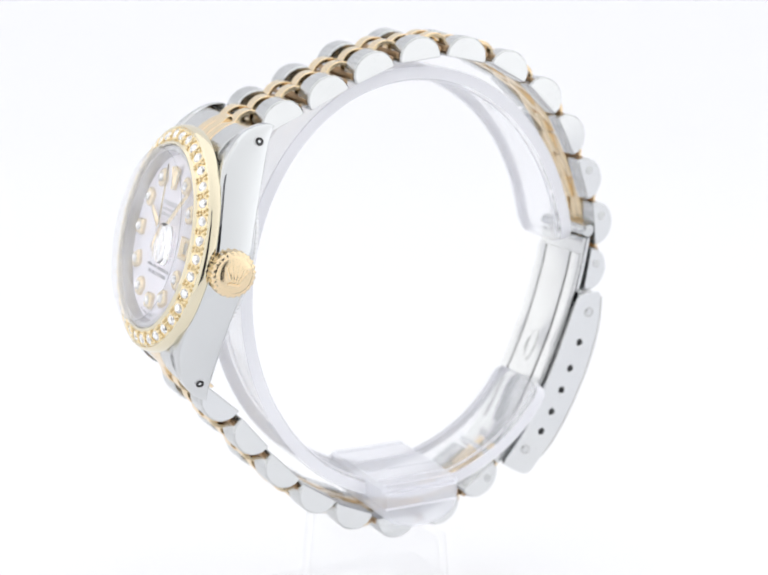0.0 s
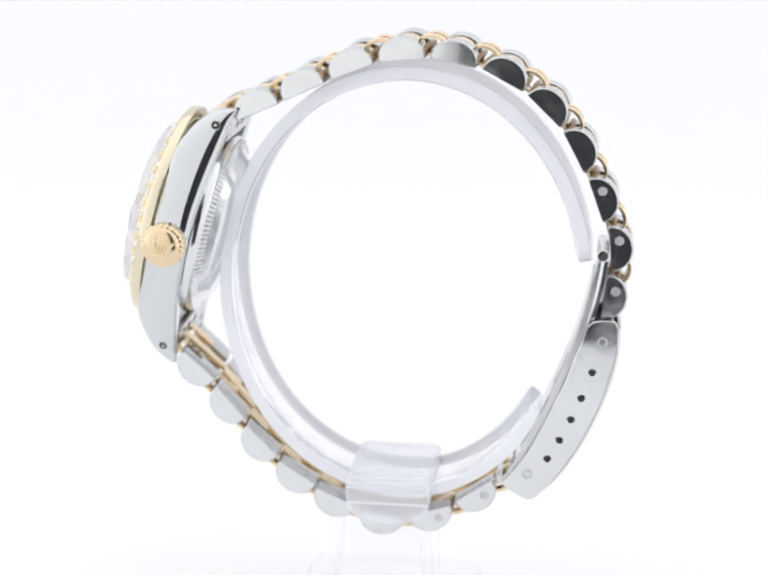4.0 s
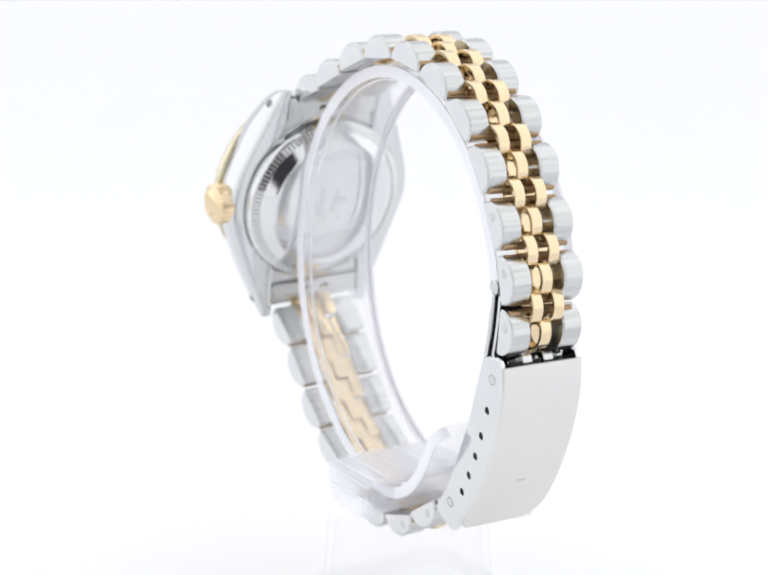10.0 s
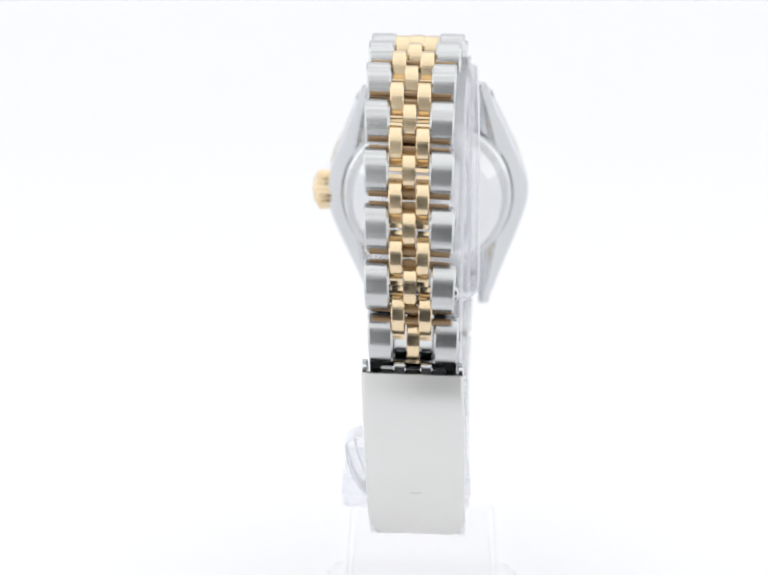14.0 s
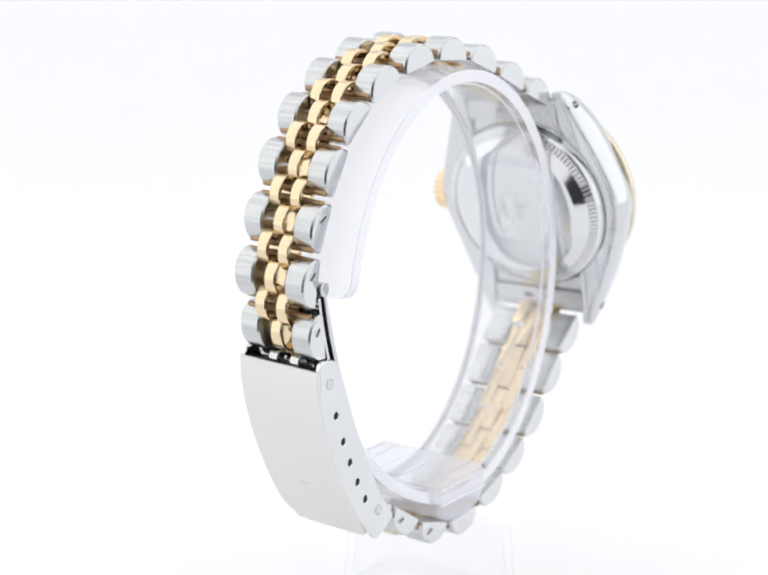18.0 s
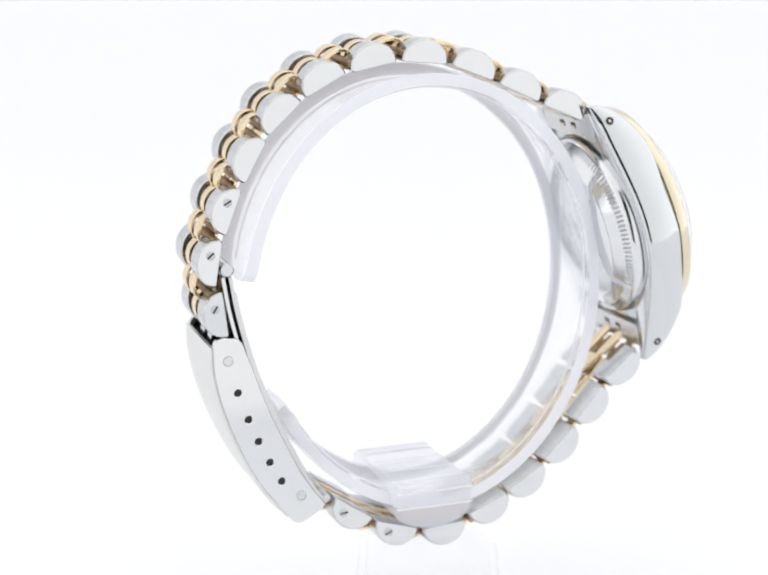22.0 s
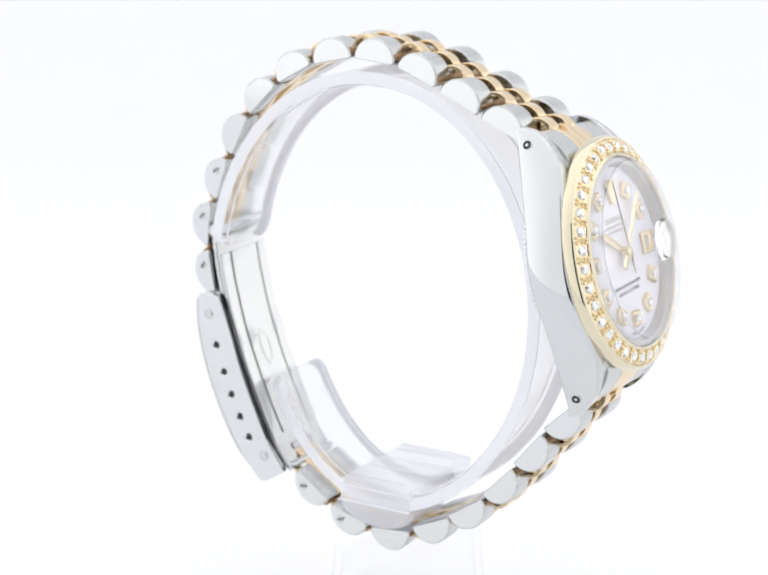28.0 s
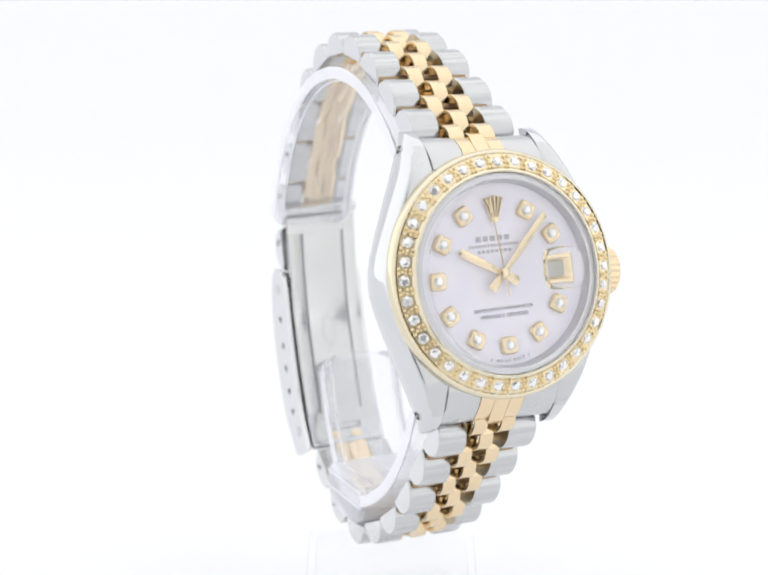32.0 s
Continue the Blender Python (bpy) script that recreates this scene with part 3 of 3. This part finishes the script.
def build_bracelet():
    for chain, out in ((UPPER, 1), (LOWER, -1)):
        count = len(chain)
        for i, (x, z, deg, yc, width) in enumerate(chain):
            at = placed(x, z, deg, out, yc)
            g = width * (0.15 if out == 1 else 0.14)
            mesh_a = dome(2.66, 2.65)
            for side in (1, -1):
                y0, y1 = yc + side * 1.5 * g + side * 0.03, yc + side * width / 2
                bm = prism(bmesh.new(), mesh_a, min(y0, y1), max(y0, y1), 0.2, at)
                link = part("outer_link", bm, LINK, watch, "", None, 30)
                polish_end(link, side)
                if (out == 1 and i >= 8) or (out == -1 and i >= 6):
                    bm = bmesh.new()
                    sx, sw = -0.9 if out == 1 else 0.9, 1.15
                    rod(bm, at(sx, y1 - side * 0.3, sw), at(sx, y1 + side * 0.02, sw), 0.62, 24)
                    rim = part("screw_seat", bm, SEAT, link, "dull ring round the screw")
                    bm = bmesh.new()
                    rod(bm, at(sx, y1 - side * 0.3, sw), at(sx, y1 + side * 0.07, sw), 0.52, 20)
                    part("screw", bm, SEAT, rim, "small flush screw")
                    if side == 1:
                        # black bar laid on the screw head as the slot's shade
                        bm = bmesh.new()
                        rod(bm, at(sx - 0.36, y1 + 0.07, sw - 0.3), at(sx + 0.36, y1 + 0.07, sw + 0.3), 0.1, 6)
                        part("screw_slot", bm, DARK, rim, "dark slot")
            place_gold(at, yc, g, "centre_link")
            if i + 1 < count:
                x2, z2, d2, y2, w2 = chain[i + 1]
            elif out == 1:
                x2, z2, d2, y2 = x - 0.9, z - 5.4, deg, yc
            else:
                x2, z2, d2, y2 = x + 5.0, z + 3.0, deg + 4, yc
            ym = (yc + y2) / 2
            bend = 2.9 * math.sin(radians(abs(d2 - deg)) / 2) * 0.8
            md = radians((deg + d2) / 2)
            half = placed((x + x2) / 2 - out * bend * math.sin(md), (z + z2) / 2 + out * bend * math.cos(md), (deg + d2) / 2, out, ym)
            if i + 1 < count or out == -1:
                for side in (1, -1):
                    place_gold(half, ym + side * g, g, "inner_link")
            if i + 1 < count:
                for u in (-0.62, 0.62):
                    bm = bmesh.new()
                    rod(bm, half(u, ym - width / 2 + 0.5, 0.85), half(u, ym + width / 2 - 0.5, 0.85), 0.38, 10)
                    pin = part("link_pin", bm, PIN, watch)
                    bm = bmesh.new()
                    rod(bm, half(u, ym - 1.52 * g, 0.85), half(u, ym + 1.52 * g, 0.85), 0.43, 10)
                    part("pin_sleeve", bm, PIN, pin, "copper sleeve on the pin, darkened as in shade")
            if out == 1 and i + 1 == count:
                for side in (1, -1):
                    bm = prism(bmesh.new(), dome(1.3, 1.4), ym + side * g - g * 0.46, ym + side * g + g * 0.46, 0.12, placed(x - 0.2, z - 3.6, deg, out, ym))
                    part("clasp_link", bm, STEEL, watch, "short steel link inside the clasp mouth")
            if i == 0:
                sink = 0.0 if out == 1 else 0.55
                back = placed(x - 2.9 * math.cos(radians(deg)) - out * -sink * math.sin(radians(deg)), z - 2.9 * math.sin(radians(deg)) - out * sink * math.cos(radians(deg)), deg, out, yc)
                for side in (1, -1):
                    place_gold(back, yc + side * g, g, "inner_link")


RING_OUT = dome(2.22, 2.5, 12, 0.64)
RING_IN = [(u * 0.86, 0.36 + (w - 0.0) * 0.68) if w > 0.3 else (u * 0.84, 0.36) for u, w in RING_OUT]


def place_gold(at, y, g, name):
    bm = bmesh.new()
    y0, y1, b = y - g * 0.49, y + g * 0.49, 0.1
    small = shrunk(RING_OUT, b)
    rings = [[bm.verts.new(at(p[0], yy, p[1])) for p in pr]
             for yy, pr in ((y0, RING_IN), (y0, small), (y0 + b, RING_OUT), (y1 - b, RING_OUT), (y1, small), (y1, RING_IN))]
    for a, c in zip(rings, rings[1:] + rings[:1]):
        ring_faces(bm, a, c)
    return part(name, bm, GOLD, watch, "", None, 24)


def end_link(sign, name):
    prof = [(9.6, 3.5), (11.0, 3.42), (11.6, 3.27), (12.6, 2.77), (13.3, 2.22), (14.0, 1.5), (14.5, 0.8), (14.75, 0.1), (14.55, -0.6), (13.8, -0.95), (12.3, -0.7), (9.6, -0.5)]
    body = None
    for x0, x1, mat, lift in ((-6.4, -2.55, PLAIN, 0), (2.55, 6.4, PLAIN, 0), (-2.52, -0.9, GOLD, 1), (-0.87, 0.87, GOLD, 1), (0.9, 2.52, GOLD, 1)):
        pr = [(sign * y, z + (0.06 if lift and z > 0 else 0)) for y, z in prof]
        if lift:
            pr = [(y + sign * (0.4 if abs(x0 + x1) < 0.1 else 0.0) * (1 if abs(y) > 14.3 else 0), z) for y, z in pr]
        bm = prism(bmesh.new(), pr, x0, x1, 0.08, lambda u, y, w: (y, u, w))
        if body is None:
            body = part(name, bm, mat, watch, "curved steel end piece between the lugs", CASE, 30)
        else:
            part("end_piece_centre" if lift else "end_piece_side", bm, mat, body, "gold strip" if lift else "", CASE, 30)
    bm = bmesh.new()
    block(bm, -6.32, 6.32, min(sign * 11.55, sign * 14.3), max(sign * 11.55, sign * 14.3), -1.3, -0.9, 0.2, 3, 0.06)
    part("end_piece_back", bm, PLAIN, body, "flat steel plate behind the end piece", CASE)
    for x in (-1.43, 1.43):
        # black block on the plate, painting the shade of a slot
        bm = bmesh.new()
        block(bm, x - 0.55, x + 0.55, sign * 12.75 - 0.34, sign * 12.75 + 0.34, -1.34, -1.2)
        slot = part("end_piece_slot", bm, DARK, body, "small black block for the shade in the slot", CASE)
        bm = bmesh.new()
        block(bm, x - 0.4, x + 0.4, sign * 12.75 - 0.28, sign * 12.75 - 0.04, -1.37, -1.25)
        part("slot_tongue", bm, GOLD, slot, "gold tongue showing in the slot", CASE)


# ---- the clasp ----
OUTER_EDGE = smooth_path([(25.35, -3.0), (25.28, -5.9), (24.6, -9.3), (23.35, -13.1), (21.3, -17.6), (18.9, -21.4), (15.7, -24.85)], 5)
INNER_EDGE = smooth_path([(12.2, -22.7), (14.9, -18.9), (17.2, -14.3), (19.1, -10.0), (20.4, -6.4), (21.55, -3.2)], 5)
CLASP_Y0, CLASP_Y1 = -3.68, 6.97
HOLES = [(22.34, -8.47), (21.19, -11.66), (20.07, -14.33), (18.79, -16.93), (17.44, -19.3)]
RIVETS = [(23.4, -4.7), (15.15, -21.25)]


def plate_with_holes(outline, holes, r, y0, y1):
    """A flat side plate in the x-z plane, with round holes cut through."""
    bm = bmesh.new()
    edges = []
    loops = [list(outline)] + [[(cx + r * math.cos(2 * math.pi * k / 16), cz + r * math.sin(2 * math.pi * k / 16)) for k in range(16)] for cx, cz in holes]
    for loop in loops:
        vs = [bm.verts.new((p[0], y0, p[1])) for p in loop]
        for a, b in zip(vs, vs[1:] + vs[:1]):
            edges.append(bm.edges.new((a, b)))
    made = bmesh.ops.triangle_fill(bm, use_beauty=True, edges=edges, normal=(0, -1, 0))
    faces = [f for f in made["geom"] if isinstance(f, bmesh.types.BMFace)]
    ext = bmesh.ops.extrude_face_region(bm, geom=faces)
    bmesh.ops.translate(bm, vec=(0, y1 - y0, 0), verts=[v for v in ext["geom"] if isinstance(v, bmesh.types.BMVert)])
    return bm


def build_clasp():
    shut = new("clasp")
    shut.parent = watch
    cover_out, cover_in = offset_path(OUTER_EDGE, 0.06), offset_path(OUTER_EDGE, -0.28)
    bm = bmesh.new()
    rows = []
    n = len(cover_out) - 1
    for k in range(n):
        y0, y1 = CLASP_Y0 - 0.03, CLASP_Y1 + 0.03
        trim = (0.0, 0.06, 0.2, 0.5, 1.1)[max(0, k - n + 5)]
        o, i = cover_out[k], cover_in[k]
        section = []
        for f, d in ((0.0, 0.4), (0.12, 0.2), (0.4, 0.06), (0.8, 0.0), (1.0, 0.0)):
            section.append((o.lerp(i, f), d + trim))
        ring = [(q[0], y1 - d, q[1]) for q, d in section] + [(q[0], y0 + d, q[1]) for q, d in reversed(section)]
        rows.append([bm.verts.new(v) for v in ring])
    for u, v in zip(rows, rows[1:]):
        ring_faces(bm, u, v)
    bm.faces.new(rows[0])
    bm.faces.new(list(reversed(rows[-1])))
    cover = part("cover", bm, SATIN, shut, "brushed steel clasp cover", None, 30)
    bm = bmesh.new()
    at = OUTER_EDGE[-11]
    for k in range(5):
        a = radians(-50 + 25 * k)
        rod(bm, (at[0] + 0.02, 1.62 + 0.1 * math.sin(a), at[1] - 0.12), (at[0] + 0.17, 1.62 + 0.75 * math.sin(a), at[1] + 0.22 * math.cos(a)), 0.07, 6)
    part("stamped_mark", bm, SATIN, cover, "tiny raised fan-shaped mark")
    top = [(21.75, -2.75), (22.2, -2.4), (22.9, -2.2), (23.8, -2.15), (24.7, -2.25), (25.15, -2.55)]
    foot = [(16.15, -24.25), (15.6, -24.5), (15.0, -24.45), (13.7, -23.75), (12.6, -23.05)]
    outline = top[:-1] + [(24.95, -2.55)] + [tuple(p) for p in offset_path(OUTER_EDGE, -0.26)[:-3]] + foot + [tuple(p) for p in INNER_EDGE]
    for y0, y1, s in ((CLASP_Y0, CLASP_Y0 + 0.6, -1), (CLASP_Y1 - 0.6, CLASP_Y1, 1)):
        bm = plate_with_holes(outline, HOLES, 0.42, y0, y1)
        bmesh.ops.bevel(bm, geom=[e for e in bm.edges if e.calc_face_angle(0) > 1.2], offset=0.09, segments=1, affect="EDGES", clamp_overlap=True)
        side = part("clasp_side", bm, LINKEND, shut, "polished side plate with five adjusting holes", None, 28)
        yo = y0 if s < 0 else y1
        for cx, cz in HOLES:
            # black plug behind the cut hole, painting the shade inside
            bm = bmesh.new()
            rod(bm, (cx, yo - s * 0.3, cz), (cx, yo - s * 0.65, cz), 0.46, 14)
            part("hole", bm, DARK, side, "black plug for the shade in the adjusting hole")
        for cx, cz in RIVETS:
            bm = bmesh.new()
            rod(bm, (cx, yo - s * 0.2, cz), (cx, yo + s * 0.1, cz), 0.52, 18)
            rivet = part("rivet", bm, STEEL, side, "small round rivet")
            bm = bmesh.new()
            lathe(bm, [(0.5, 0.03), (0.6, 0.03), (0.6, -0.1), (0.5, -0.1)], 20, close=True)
            part("rivet_seam", bm, DARKSTEEL, rivet, "dull ring round the rivet", pose(cx, yo, cz, -90 * s, 0, 0))
    # folding blades inside
    ys = (CLASP_Y0 + CLASP_Y1) / 2
    run = smooth_path([(22.55, 4.6), (22.0, 1.2), (21.2, -2.2), (19.9, -6.6), (18.55, -10.1), (16.6, -14.5), (14.3, -19.0), (12.1, -22.3)], 5)
    for off, half, t, mat, name, label in ((0.0, 4.6, 0.4, BLADE, "inner_blade", "flat steel folding blade"), (0.75, 4.3, 0.4, LINKEND, "outer_blade", "second steel blade under the cover")):
        a = offset_path(run, off)
        b = offset_path(run, off + t)
        prof = [tuple(p) for p in a] + [tuple(p) for p in reversed(b)]
        blade = part(name, prism(bmesh.new(), prof, ys - half, ys + half, 0.05), mat, shut, label, None, 30)
        if name == "inner_blade":
            for y0, y1, lift, name2, label2 in ((-4.55, -2.95, 0.2, "blade_rail", "flat polished rail"), (2.95, 4.55, 0.2, "blade_rail", "flat polished rail"), (-2.6, 2.6, 0.24, "blade_panel", "raised middle of the blade")):
                lo, hi = offset_path(run[3:-5], -lift), offset_path(run[3:-5], 0.02)
                prof = [tuple(p) for p in lo] + [tuple(p) for p in reversed(hi)]
                part(name2, prism(bmesh.new(), prof, ys + y0, ys + y1, 0.06), BLADE, blade, label2)
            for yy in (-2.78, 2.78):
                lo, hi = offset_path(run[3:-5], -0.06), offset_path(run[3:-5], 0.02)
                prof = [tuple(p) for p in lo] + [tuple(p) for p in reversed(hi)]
                part("blade_groove", prism(bmesh.new(), prof, ys + yy - 0.14, ys + yy + 0.14, 0.01), DARKSTEEL, blade, "dull groove beside the rail")
            # dark strip on the solid blade, drawn as the slot's shade
            lo, hi = offset_path(run[-4:-2], -0.04), offset_path(run[-4:-2], 0.02)
            prof = [tuple(p) for p in lo] + [tuple(p) for p in reversed(hi)]
            part("blade_slot", prism(bmesh.new(), prof, ys - 2.2, ys + 2.2, 0.01), SEAM, blade, "dark slot at the blade's end")
            lo, hi = offset_path(run[-4:-2], -0.1), offset_path(run[-4:-2], 0.0)
            prof = [tuple(Vector(p).lerp(Vector(lo[0]).lerp(Vector(lo[1]), 0.5), 0.3)) for p in lo] + [tuple(Vector(p).lerp(Vector(hi[0]).lerp(Vector(hi[1]), 0.5), 0.3)) for p in reversed(hi)]
            part("slot_bar", prism(bmesh.new(), prof, ys - 1.9, ys + 2.0, 0.02), STEEL, blade, "bright bar in the slot")
            bm = bmesh.new()
            p, q = run[17], run[21]
            d = (q - p).normalized()
            n = Vector((-d[1], d[0]))
            ring = []
            for k in range(28):
                a0 = 2 * math.pi * k / 28
                c = p.lerp(q, 0.5) + d * 2.3 * math.cos(a0)
                ring.append((c, ys + 1.0 * math.sin(a0)))
            loops = []
            for f, h in ((1.0, -0.2), (0.95, -0.32), (0.8, -0.32), (0.74, -0.2)):
                mid = p.lerp(q, 0.5)
                loops.append([bm.verts.new((mid[0] + (c[0] - mid[0]) * f + n[0] * h, ys + (y - ys) * f, mid[1] + (c[1] - mid[1]) * f + n[1] * h)) for c, y in ring])
            for u, v in zip(loops, loops[1:]):
                ring_faces(bm, u, v)
            part("stamped_oval", bm, BLADE, blade, "plain stamped oval")
    bm = bmesh.new()
    rod(bm, (23.1, ys - 4.9, 5.4), (23.1, ys + 4.9, 5.4), 0.74, 20)
    part("hinge_pin", bm, STEEL, shut, "round hinge pin")
    bm = bmesh.new()
    rod(bm, (11.9, ys - 4.6, -22.3), (11.9, ys + 4.6, -22.3), 0.5, 14)
    part("spring_bar", bm, STEEL, shut, "round spring bar")
    for yy in (-2.6, 0.0, 2.6):
        bm = bmesh.new()
        block(bm, 23.2, 24.3, ys + yy - 0.8, ys + yy + 0.8, -3.3, -2.75, 0.3)
        part("catch_tab", bm, STEEL, shut, "small steel tab inside the clasp mouth")
    # black block that stands in for shade inside the clasp mouth
    bm = bmesh.new()
    block(bm, 22.4, 24.7, ys - 4.8, ys + 4.8, -4.4, -3.7)
    part("clasp_floor", bm, DARK, shut, "black block for the shade inside the clasp mouth")
    for ob in shut.children_recursive:
        for v in ob.data.vertices:
            y, z = v.co.y, v.co.z
            v.co.y = y - 0.032 * (z + 0.0135)
            v.co.z = z - 0.024 * (y - 0.0016)


build_case()
build_dial()
end_link(1, "upper_end_piece")
end_link(-1, "lower_end_piece")
build_bracelet()
build_clasp()

# ---- the clear stand ----
stand = tagged(new("watch_stand"), "clear acrylic cuff stand that carries the wristwatch", "watch stand")
CUFF_MID = Vector((0.3, 0.6))


def cuff_point(deg, inset):
    """A point of the cuff's run, in x and z, and the middle of its width there."""
    pull = 1.0 - 0.09 * max(0.0, (deg - 268.0) / 57.0)
    a = radians(deg)
    p = CUFF_MID + Vector((22.3 * pull * math.cos(a), 26.2 * pull * math.sin(a)))
    f = max(0.0, min(1.0, (deg - 245.0) / 85.0))
    return p + (CUFF_MID - p).normalized() * (inset * 1.12 + 0.35), 3.0 - 4.2 * f * f * (3.0 - 2.0 * f)


def build_stand():
    first, last, r = 8.0, 324.5, 1.9
    turns = [0.0, 0.15, 0.4, 0.8, 1.4, 2.2, 3.2, 4.3]
    stops = [first + d for d in turns] + [first + 4.3 + (last - first - 8.6) * k / 70 for k in range(1, 70)] + [last - d for d in reversed(turns)]
    bm = bmesh.new()
    rings = []
    edge = {-1: [], 1: []}
    for deg in stops:
        o, mid = cuff_point(deg, 0.0)
        i, mid = cuff_point(deg, 1.5)
        gap = min(deg - first, last - deg) * 0.42
        w = 5.0 - (r - math.sqrt(max(0.0, r * r - (r - gap) ** 2)) if gap < r else 0.0)
        for side in (-1, 1):
            edge[side].append((o.lerp(i, 0.1), o.lerp(i, 0.9), mid + side * w))
        ring = []
        for f, y in ((0.0, -w + 0.25), (0.0, w - 0.25), (0.2, w), (0.8, w), (1.0, w - 0.25), (1.0, -w + 0.25), (0.8, -w), (0.2, -w)):
            q = o.lerp(i, f)
            ring.append(bm.verts.new((q[0], mid + y, q[1])))
        rings.append(ring)
    for a, b in zip(rings, rings[1:]):
        ring_faces(bm, a, b)
    bm.faces.new(rings[0])
    bm.faces.new(list(reversed(rings[-1])))
    cuff = part("cuff", bm, ACRYLIC, stand, "clear curved acrylic cuff", None, 30)
    for side in (-1, 1):
        bm = bmesh.new()
        strip = []
        for q0, q1, y in edge[side]:
            strip.append([bm.verts.new(v) for v in ((q0[0], y + side * 0.02, q0[1]), (q1[0], y + side * 0.02, q1[1]), (q1[0], y + side * 0.2, q1[1]), (q0[0], y + side * 0.2, q0[1]))])
        for a, b in zip(strip, strip[1:]):
            ring_faces(bm, a, b)
        bm.faces.new(strip[0])
        bm.faces.new(list(reversed(strip[-1])))
        part("cuff_edge", bm, FROST, cuff, "pale frosted cut edge", None, 30)
    for side in (-1, 1):
        bm = bmesh.new()
        line = []
        for deg in stops[5:-5]:
            q, mid = cuff_point(deg, 1.52)
            u = (CUFF_MID - q).normalized() * 0.16
            y = mid + side * 4.15
            line.append([bm.verts.new(v) for v in ((q[0], y - 0.14, q[1]), (q[0] + u[0], y, q[1] + u[1]), (q[0], y + 0.14, q[1]))])
        for a, b in zip(line, line[1:]):
            ring_faces(bm, a, b)
        part("cuff_ridge", bm, FROST, cuff, "fine moulded ridge inside the cuff", None, 30)
    # moulded mark on the inside of the cuff's front
    bm = bmesh.new()
    for y0, y1, z0, z1 in ((0.6, 1.1, 4.6, 9.4), (-0.2, 1.3, 8.9, 9.4), (2.7, 3.2, 4.6, 9.4), (3.2, 4.8, 8.9, 9.4), (3.2, 4.3, 6.6, 7.1)):
        block(bm, -20.2, -19.9, y0, y1, z0, z1, 0.0)
    part("moulded_mark", bm, ACRYLIC, cuff, "plain raised bars in the clear plastic", None, 30)
    # ribbed sleeve that grips the cuff's foot
    bm = bmesh.new()
    prof = [(-5.6, -21.7), (3.6, -21.7), (4.0, -22.1), (4.0, -24.1), (3.7, -24.3), (3.9, -24.6)]
    prof += [(-1.0 + 4.9 * math.cos(radians(a)), -24.7 + 2.5 * math.sin(radians(a))) for a in range(-15, -180, -15)]
    prof += [(-5.9, -24.6), (-5.7, -24.3), (-6.0, -24.1), (-6.0, -22.1)]
    prism(bm, prof, -7.0, 8.1, 0.5)
    clip = part("clip", bm, HAZY, stand, "clear plastic sleeve gripping the cuff", None, 30)
    for y, r, mat in ((-6.2, 0.1, FROST), (-4.3, 0.1, FROST), (-1.2, 0.1, ACRYLIC), (2.4, 0.09, FROST), (6.5, 0.1, ACRYLIC)):
        bm = bmesh.new()
        rod(bm, (-5.5, y, -21.68), (3.5, y, -21.68), r, 8)
        part("rib", bm, mat, clip, "frosted moulded rib")
    for y in (-7.0, 8.1):
        for z, r in ((-22.5, 0.08), (-24.35, 0.15)):
            bm = bmesh.new()
            rod(bm, (-5.7, y, z), (3.7, y, z), r, 8)
            part("rib", bm, FROST, clip, "frosted moulded rib")
    # hollow post
    bm = bmesh.new()

    def plan(x0, x1, y0, y1, r, z):
        pts = []
        for cx, cy, a0 in ((x1 - r, y1 - r, 0), (x0 + r, y1 - r, 90), (x0 + r, y0 + r, 180), (x1 - r, y0 + r, 270)):
            for j in range(7):
                a = radians(a0 + 15 * j)
                pts.append(bm.verts.new((cx + r * math.cos(a), cy + r * math.sin(a), z)))
        return pts

    o0, o1 = plan(-8.8, 4.0, -7.0, 12.0, 2.0, -39.5), plan(-8.2, 3.4, -6.4, 11.4, 2.0, -29.5)
    i0, i1 = plan(-8.0, 3.2, -6.2, 11.2, 1.6, -39.5), plan(-7.4, 2.6, -5.6, 10.6, 1.6, -30.2)
    ring_faces(bm, o0, o1)
    ring_faces(bm, i1, i0)
    ring_faces(bm, i0, o0)
    bm.faces.new(o1)
    bm.faces.new(list(reversed(i1)))
    part("post", bm, CLEAR, stand, "hollow clear acrylic post", None, 30)
    bm = bmesh.new()
    block(bm, -3.5, 0.9, -1.4, 5.0, -29.8, -26.9, 0.8, 4, 0.2)
    part("neck", bm, CLEAR, stand, "short clear neck under the clip", None, 30)
    bm = bmesh.new()
    block(bm, -13.0, 9.0, -9.5, 14.5, -44.0, -39.5, 3.0, 6, 0.5)
    part("foot_plate", bm, CLEAR, stand, "clear square foot on the turntable", None, 30)


build_stand()


# ---- the turn ----
def motions():
    rows = []
    for t in range(33):
        u = (t - 16) / 16
        rows.append((t, -108.25 - 135.113 * u - 0.0934 * u ** 2 - 1.4129 * u ** 3 - 0.7471 * u ** 4 + 0.6696 * u ** 5))
    walk(watch, [(float(t), pose(0, 0, 0, 0, 0, a)) for t, a in rows])
    walk(stand, [(float(t), pose(0, 0, 0, 0, 0, a)) for t, a in rows])
    walk(platter, [(float(t), pose(0, 0, -0.048, 0, 0, a)) for t, a in rows])


motions()
